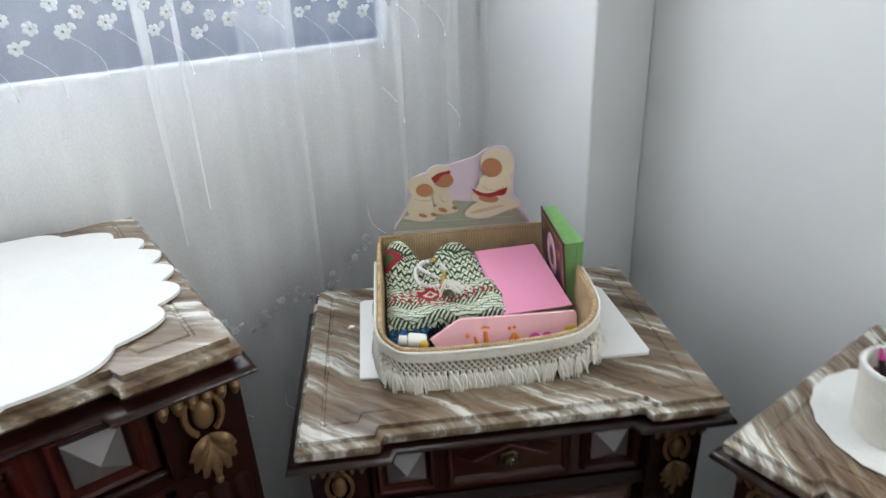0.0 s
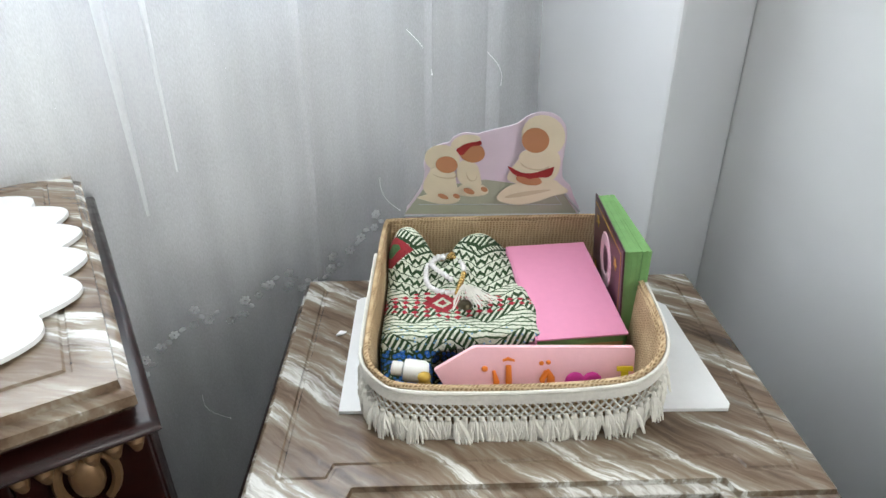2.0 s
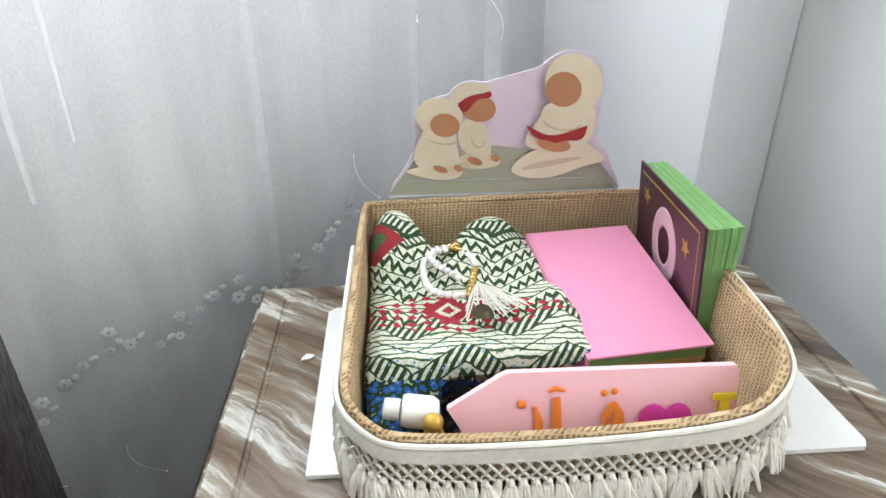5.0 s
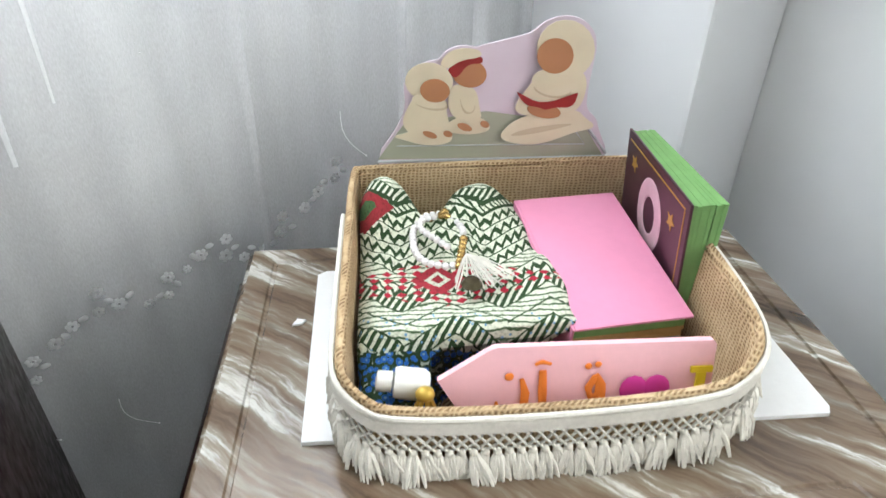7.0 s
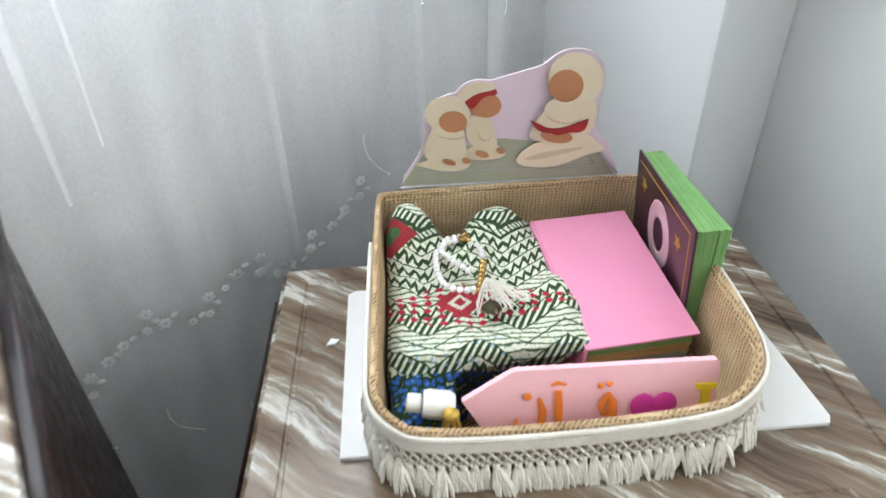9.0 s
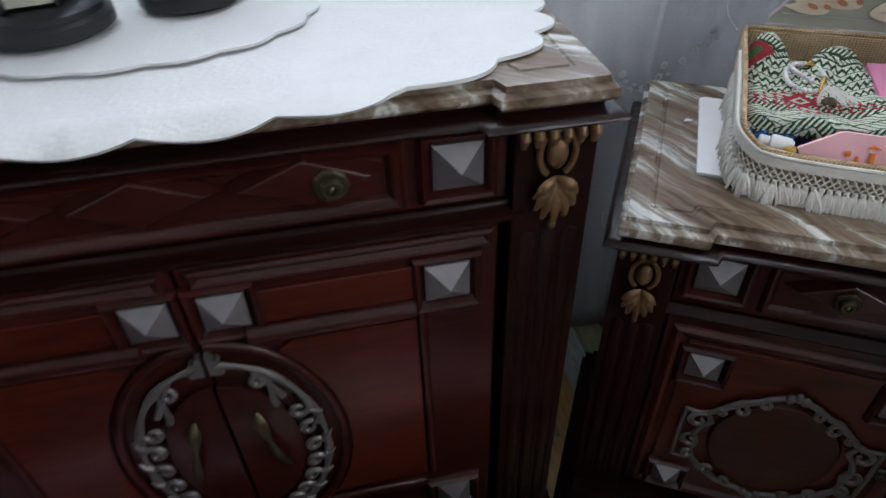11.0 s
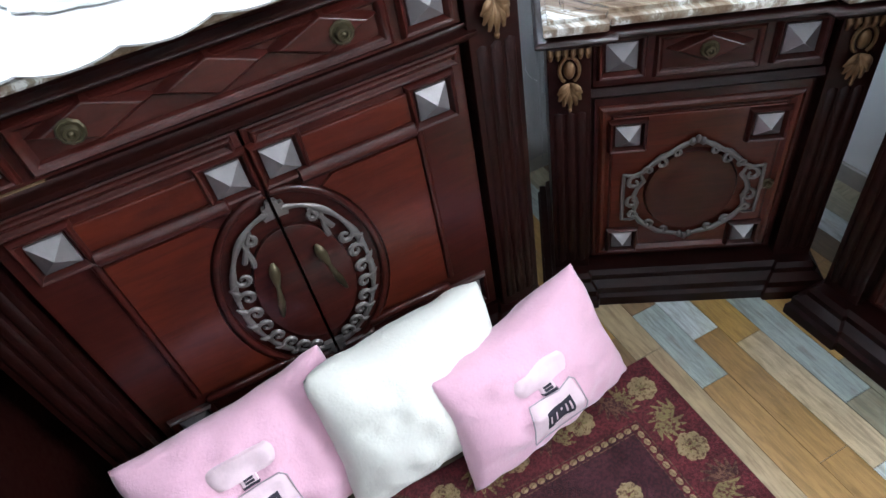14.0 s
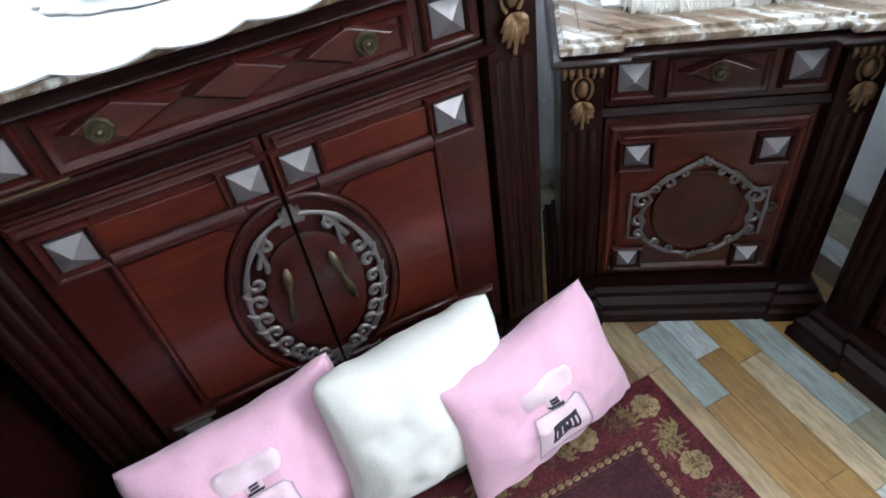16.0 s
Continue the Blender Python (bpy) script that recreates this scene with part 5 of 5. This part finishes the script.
# ---- on the second nightstand ----
def crochet_cup():
    m = pose(0.585, -0.125, NS_TOP, 0, 0, -59)
    n = 40
    bm = bmesh.new()
    ring = lambda r, z: [(r * (1 + 0.02 * (k % 2)) * math.cos(2 * math.pi * k / n), r * (1 + 0.02 * (k % 2)) * math.sin(2 * math.pi * k / n), z) for k in range(n)]
    loft(bm, [ring(0.112, 0.001), ring(0.113, 0.003), ring(0.108, 0.004), ring(0.01, 0.004)])
    solid("round_mat", bm, M_FELT, "round white felt mat on the marble top", "mat", m, smooth=50)
    ob = thing("crochet_cup", "white crocheted cup holding dark pencils on a mat", "cup", m @ pose(-0.022, -0.040, 0.0045))
    rows = []
    for i in range(13):
        f = i / 12
        rows.append(ring(0.036 + 0.006 * f + 0.0012 * (i % 2), 0.086 * f))
    rows += [ring(0.039, 0.086), ring(0.036, 0.02), ring(0.01, 0.018)]
    part("knitted_wall", loft(bmesh.new(), rows), M_COTTON, ob, smooth=70)
    tube_rim = bmesh.new()
    tube(tube_rim, [(0.041 * math.cos(t), 0.041 * math.sin(t), 0.086) for t in (2 * math.pi * k / 24 for k in range(25))], 0.004, 6, up=(0, 0, 1))
    part("rolled_rim", tube_rim, M_FELT, ob, smooth=60)
    part("lining", turned(bmesh.new(), [(0.004, 0.060), (0.034, 0.061), (0.034, 0.066), (0.004, 0.067)], (0, 0, 0), "Z", 20), plain("dark_red_lining", (0.14, 0.008, 0.03), 0.8).mat, ob)
    for k, (a, tip) in enumerate(((2.4, M_ORANGE), (0.6, M_BLACK), (4.0, M_MAGENTA))):
        p = bmesh.new()
        c, s = math.cos(a), math.sin(a)
        tube(p, [(0.008 * c, 0.008 * s, 0.019), (0.030 * c, 0.030 * s, 0.100)], 0.0038, 6)
        pen = thing("pencil", "dark pencil standing in the crocheted cup", "pencil", ob.matrix_basis.copy(), "pencils in the cup")
        part("shaft", p, M_BLACK, pen)
        t = bmesh.new()
        tube(t, [(0.030 * c, 0.030 * s, 0.1002), (0.034 * c, 0.034 * s, 0.114)], [0.0038, 0.001], 6)
        part("tip", t, tip, pen)


crochet_cup()

# ---- pillows on the floor ----
def pillow(name, label, tl, tr, bl, br, thick, mat, seed, soft, bottle=None):
    ob = thing(name, label, "pillow", pose(0, 0, 0), "pillows before the dresser")
    tl, tr, bl, br = (Vector(p) for p in (tl, tr, bl, br))
    normal = ((tr - tl).normalized()).cross((tl - bl).normalized()).normalized()

    def at(a, b, side, lift=0.0):
        p, q = 2 * a - 1, 2 * b - 1
        p0, q0 = p, q
        p, q = p0 * (1 - soft * q0 ** 6), q0 * (1 - soft * p0 ** 6)
        aa = 0.5 + 0.5 * p * (1 - 0.085 * (1 - q * q))
        bb = 0.5 + 0.5 * q * (1 - 0.105 * (1 - p * p))
        aa += 0.012 * noise.noise((b * 6 + seed, 3.1, 0.5)) * p
        bb += 0.018 * noise.noise((a * 6 + seed, 7.7, 0.5)) * q
        base = (bl.lerp(br, aa)).lerp(tl.lerp(tr, aa), bb)
        p, q = p0, q0
        h = ((1 - abs(p) ** 2.0) * (1 - abs(q) ** 2.0)) ** 0.44
        crease = 0.013 * noise.noise((a * 4 + seed, b * 4, side)) * h + 0.007 * noise.noise((a * 9, b * 8 + seed, side)) * (0.25 + h)
        fan = 0.009 * math.sin((a * 1.6 - b) * 24 + seed) * (1 - h) * max(0, 0.5 - b)
        v = base + normal * side * (thick * 0.5 * h + (crease + fan if h > 0 else 0) + lift)
        v.z = max(v.z, FZ + 0.007)
        return v

    bm = bmesh.new()
    n = 40
    for side in (1, -1):
        g = [[bm.verts.new(at(i / n, j / n, side)) for i in range(n + 1)] for j in range(n + 1)]
        for j in range(n):
            for i in range(n):
                bm.faces.new((g[j][i], g[j][i + 1], g[j + 1][i + 1], g[j + 1][i]))
    bmesh.ops.remove_doubles(bm, verts=bm.verts, dist=0.0004)
    part("cushion", bm, mat, ob, smooth=80)
    if bottle:
        a0, a1, b0, b1 = bottle

        def patch(nm, m2, x0, x1, y0, y1, lift, r=0.0, parent=ob, lab=""):
            bm = bmesh.new()
            k = 12
            rows = []
            for j in range(k + 1):
                row = []
                for i in range(k + 1):
                    e, f = i / k, j / k
                    if r:
                        ex, fy = 2 * e - 1, 2 * f - 1
                        e = 0.5 + 0.5 * ex * math.sqrt(1 - r * fy * fy / 2)
                        f = 0.5 + 0.5 * fy * math.sqrt(1 - r * ex * ex / 2)
                    edge = min(i, j, k - i, k - j)
                    row.append(bm.verts.new(at(x0 + (x1 - x0) * e, y0 + (y1 - y0) * f, 1, lift if edge else -0.002)))
                rows.append(row)
            for j in range(k):
                for i in range(k):
                    bm.faces.new((rows[j][i], rows[j][i + 1], rows[j + 1][i + 1], rows[j + 1][i]))
            return part(nm, bm, m2, parent, lab, smooth=60)

        w, h = a1 - a0, b1 - b0
        body = patch("bottle_applique", M_PATCH, a0, a1, b0, b0 + h * 0.66, 0.004, 0.25, lab="pale pink bottle shaped applique")
        patch("stopper_applique", M_PATCH, a0 - w * 0.02, a1 + w * 0.02, b0 + h * 0.75, b1 + h * 0.06, 0.006, 0.6)
        patch("neck_applique", M_PATCH, a0 + w * 0.36, a1 - w * 0.36, b0 + h * 0.65, b0 + h * 0.78, 0.0035)
        for f in (0.665, 0.705, 0.745):
            patch("dark_bar", M_INK, a0 + w * (0.36 if f < 0.7 else 0.42), a1 - w * (0.36 if f < 0.7 else 0.42), b0 + h * f, b0 + h * (f + 0.026), 0.0066, parent=body)
        patch("dark_label", M_INK, a0 + w * 0.22, a1 - w * 0.20, b0 + h * 0.14, b0 + h * 0.50, 0.0055, parent=body)
        for x0, x1, y0, y1 in ((0.29, 0.315, 0.25, 0.42), (0.40, 0.425, 0.25, 0.42), (0.50, 0.54, 0.37, 0.41), (0.60, 0.63, 0.27, 0.42), (0.68, 0.71, 0.27, 0.42), (0.34, 0.66, 0.19, 0.205)):
            patch("pale_bar", M_PATCH, a0 + w * x0, a0 + w * x1, b0 + h * y0, b0 + h * y1, 0.0068, parent=body)
        line = bmesh.new()
        tube(line, [at(a0 + w * f, b0 + h * (0.03 + 0.0 * f), 1, 0.004) for f in (0.02, 0.25, 0.5, 0.75, 0.98)] + [at(a1 - w * 0.015, b0 + h * f, 1, 0.004) for f in (0.2, 0.4, 0.57)]
             + [at(a0 + w * f, b0 + h * 0.645, 1, 0.004) for f in (0.9, 0.6, 0.3, 0.08)] + [at(a0 + w * 0.015, b0 + h * f, 1, 0.004) for f in (0.5, 0.3, 0.05)], 0.0012, 5)
        part("stitching", line, plain("grey_stitching", (0.35, 0.32, 0.34), 0.9).mat, body)
    return ob


pillow("pillow", "pink plush pillow with a bottle applique leaning on the rug", (-0.374, -0.422, 0.246), (-0.112, -0.158, 0.262), (-0.314, -0.500, -0.004), (0.000, -0.232, -0.006), 0.150, M_PLUSH_PINK, 1, 0.034, (0.30, 0.62, 0.15, 0.74))
pillow("pillow", "cream white plush pillow leaning against the dresser", (-0.574, -0.458, 0.326), (-0.280, -0.218, 0.306), (-0.532, -0.545, -0.004), (-0.234, -0.315, -0.004), 0.180, M_PLUSH_WHITE, 2, 0.075)
pillow("pillow", "pink plush pillow with a bottle applique leaning on the dresser", (-0.896, -0.586, 0.258), (-0.564, -0.344, 0.280), (-0.805, -0.715, -0.004), (-0.484, -0.455, -0.004), 0.150, M_PLUSH_PINK, 3, 0.034, (0.33, 0.64, 0.17, 0.76))

# ---- rug ----
def pile(name, a, b, cut):
    """Woven pile in which two yarns mingle."""
    m = Nodes(name)
    v = m.coords()
    f = m.ramp(m.noise(v, 170.0, 3.0, 0.7), [(cut - 0.06, (0, 0, 0)), (cut + 0.06, (1, 1, 1))])
    big = m.noise(v, 30.0, 3.0)
    c = m.mix(f, a, b)
    m.colour(m.mix(1.0, c, m.ramp(big, [(0.3, (0.6, 0.6, 0.6)), (0.7, (1.15, 1.15, 1.15))]), "MULTIPLY")).set(Roughness=1.0)
    return m.bump(m.noise(v, 420.0, 2.0), 0.7, 0.003).mat


M_RUG = pile("burgundy_pile", (0.060, 0.006, 0.010), (0.115, 0.016, 0.022), 0.5)
M_RUG_DARK = pile("dark_plum_pile", (0.030, 0.006, 0.011), (0.060, 0.012, 0.018), 0.5)
M_RUG_TAN = pile("tan_pile", (0.10, 0.05, 0.025), (0.27, 0.20, 0.10), 0.43)
M_RUG_OLIVE = pile("olive_pile", (0.085, 0.02, 0.018), (0.20, 0.16, 0.065), 0.46)
M_RUG_BROWN = pile("brown_pile", (0.05, 0.012, 0.014), (0.14, 0.07, 0.04), 0.5)
RU1, RV1, RU0, RV0 = -0.072, -0.188, -1.45, -1.55


def rug():
    ob = thing("rug", "burgundy patterned rug with beige flowers and a beaded border", "rug", ON_FLOOR)
    part("woven_ground", boxed(RU0, RU1, RV0, RV1, 0.0006, 0.0066, 0.002), M_RUG, ob)
    part("field", boxed(RU0 + 0.13, RU1 - 0.13, RV0 + 0.13, RV1 - 0.118, 0.0060, 0.0074), M_RUG_DARK, ob)
    rnd = random.Random(4)
    bead = mesh_of("border_bead", blob(bmesh.new(), (0, 0, 0), (0.0078, 0.0060, 0.0012), u=8, v=4), M_RUG_TAN)
    line = bmesh.new()
    for off in (0.110, 0.130):
        box(line, RU0 + off, RU1 - off, RV1 - off - 0.001, RV1 - off + 0.001, 0.0066, 0.0079), box(line, RU1 - off - 0.001, RU1 - off + 0.001, RV0 + off, RV1 - off - 0.0012, 0.0066, 0.0079)
    part("border_line", line, M_RUG_BROWN, ob)
    u = RU1 - 0.120
    for i in range(60):
        o = new("border_bead", bead)
        o.parent, o.location = ob, (u - i * 0.0178, RV1 - 0.120, 0.0075)
        if 0 < i < 48:
            o = new("border_bead", bead)
            o.parent = ob
            o.matrix_basis = pose(u, RV1 - 0.120 - i * 0.0178, 0.0075, 0, 0, 90)

    def bloom(u, v, s):
        c = bmesh.new()
        n = 8
        for k in range(n):
            a = 2 * math.pi * k / n + rnd.uniform(-0.1, 0.1)
            blob(c, (u + s * 0.62 * math.cos(a), v + s * 0.62 * math.sin(a), 0.0073), (s * 0.40, s * 0.36, 0.0014), u=8, v=4)
        blob(c, (u, v, 0.0073), (s * 0.55, s * 0.5, 0.0016), u=10, v=4)
        f = part("flower", c, M_RUG_TAN, ob)
        c = bmesh.new()
        for k in range(7):
            a = 2 * math.pi * k / 7
            tube(c, [(u + s * 0.12 * math.cos(a), v + s * 0.12 * math.sin(a), 0.0086), (u + s * 0.5 * math.cos(a + 0.3), v + s * 0.5 * math.sin(a + 0.3), 0.0086)], [s * 0.10, s * 0.03], 5, 0.2, up=(0, 0, 1))
        blob(c, (u, v, 0.0086), (s * 0.2, s * 0.18, 0.001), u=8, v=4)
        part("flower_heart", c, M_RUG_OLIVE, f)

    def spray(u, v, s, turn):
        c = bmesh.new()
        for k in range(6):
            a = turn + (k - 2.5) * 0.42
            mid = (u + s * 0.55 * math.cos(a), v + s * 0.55 * math.sin(a), 0.0076)
            tube(c, [(u, v, 0.0070), mid, (u + s * math.cos(a + 0.25), v + s * math.sin(a + 0.25), 0.0072)], [s * 0.05, s * 0.13, s * 0.03], 6, 0.15, up=(0, 0, 1))
        part("leaf_spray", c, M_RUG_OLIVE if rnd.random() < 0.6 else M_RUG_BROWN, ob)

    for i in range(8):
        u = RU1 - 0.055 - i * 0.150
        bloom(u, RV1 - 0.058, 0.030)
        spray(u - 0.060, RV1 - 0.050, 0.050, math.pi * (0.9 if i % 2 else 1.2))
        spray(u - 0.062, RV1 - 0.064, 0.042, 0.2)
    for i in range(1, 8):
        v = RV1 - 0.058 - i * 0.145
        bloom(RU1 - 0.055, v, 0.031)
        spray(RU1 - 0.050, v + 0.062, 0.046, 1.9 if i % 2 else 1.3)
        spray(RU1 - 0.066, v + 0.066, 0.042, -1.5)
    for i in range(14):
        bloom(RU1 - 0.20 - 0.13 * (i % 5) - 0.03 * rnd.random(), RV1 - 0.20 - 0.14 * (i // 5) - 0.03 * rnd.random(), rnd.uniform(0.016, 0.026))
    return ob


rug()

# ---- bed end beside the dresser ----
def bed():
    ob = thing("bed", "dark mahogany bed with carved silver ornament beside the dresser", "bed", DR @ pose(-0.505, -0.05, FZ))
    part("footboard", boxed(-0.045, 0.0, -1.0, 0.44, 0.05, 0.78, 0.006), M_DARK, ob)
    part("post", turned(bmesh.new(), [(0.04, 0), (0.045, 0.03), (0.035, 0.06), (0.035, 0.5), (0.045, 0.53), (0.03, 0.58), (0.01, 0.6)], (-0.022, -1.046, 0), "Z", 16), M_DARK, ob, smooth=40)
    part("plinth", boxed(-0.055, 0.012, -1.0, 0.44, 0, 0.0495, 0.004), M_DARK, ob)
    bead = bmesh.new()
    tube(bead, [(0.002, -0.08 - 0.30 * (1 - math.cos(t)), 0.12 + 0.30 * math.sin(t)) for t in (math.pi * k / 20 for k in range(21))], 0.008, 8, up=(1, 0, 0))
    part("arched_bead", bead, M_WOOD, ob, smooth=50)
    o = bmesh.new()
    for k in range(6):
        curl(o, 0, 0, 0.02 * k, 0.016, k, 1.1, 1 if k % 2 else -1, 0.004)
    part("scroll_ornament", o, M_SILVER_DULL, ob, "worn silver carved scrollwork", smooth=50, at=pose(0.004, -0.30, 0.12, 0, 0, 90))
    part("mattress", boxed(-0.90, -0.0455, -1.0, 0.42, 0.20, 0.50, 0.03), plain("green_bedspread", (0.10, 0.13, 0.10), 0.95, 0, 40, 0.6, 0.5).mat, ob)
    return ob


bed()


# ---- floor planks ----
floor = solid("floor", boxed(U0, U1, V0, V1, -0.05, -0.004), M_JOINT, "printed wooden plank floor in mixed brown, ochre and grey", "floor", ON_FLOOR, kind="structure")
PLANK_W, PLANK_L = 0.066, 0.40
shared = {}


def plank_mesh(length):
    key = round(length, 3)
    if key not in shared:
        bm = boxed(0, length - 0.0012, 0, PLANK_W - 0.0012, -0.004, 0.0)
        shared[key] = mesh_of("plank", bm, M_PLANK)
    return shared[key]


rng = random.Random(5)
rest = bmesh.new()
u = -1.345
while u < U1 - 0.02:
    v = -1.10 - rng.random() * PLANK_L
    while v < V1 - 0.02:
        length = PLANK_L * rng.choice((1.0, 1.0, 0.8, 0.55))
        a, b = v, min(v + length, V1)
        if b - a > 0.02:
            near = u > -0.40 and b > -0.80
            wide = min(PLANK_W, U1 - u)
            if near and wide == PLANK_W:
                ob = new("plank", plank_mesh(round(b - a, 2)))
                ob.parent = floor
                ob.matrix_basis = pose(u + PLANK_W, a, 0, 0, 0, 90)
            else:
                box(rest, u, u + wide - 0.0012, a, b - 0.0012, -0.004, 0)
        v += length
    u += PLANK_W
box(rest, U0, -1.347, V0, V1, -0.004, 0), box(rest, -1.345, U1, V0, -1.50, -0.004, 0)
part("planks_beyond", rest, M_PLANK, floor)["kind"] = "stuff"
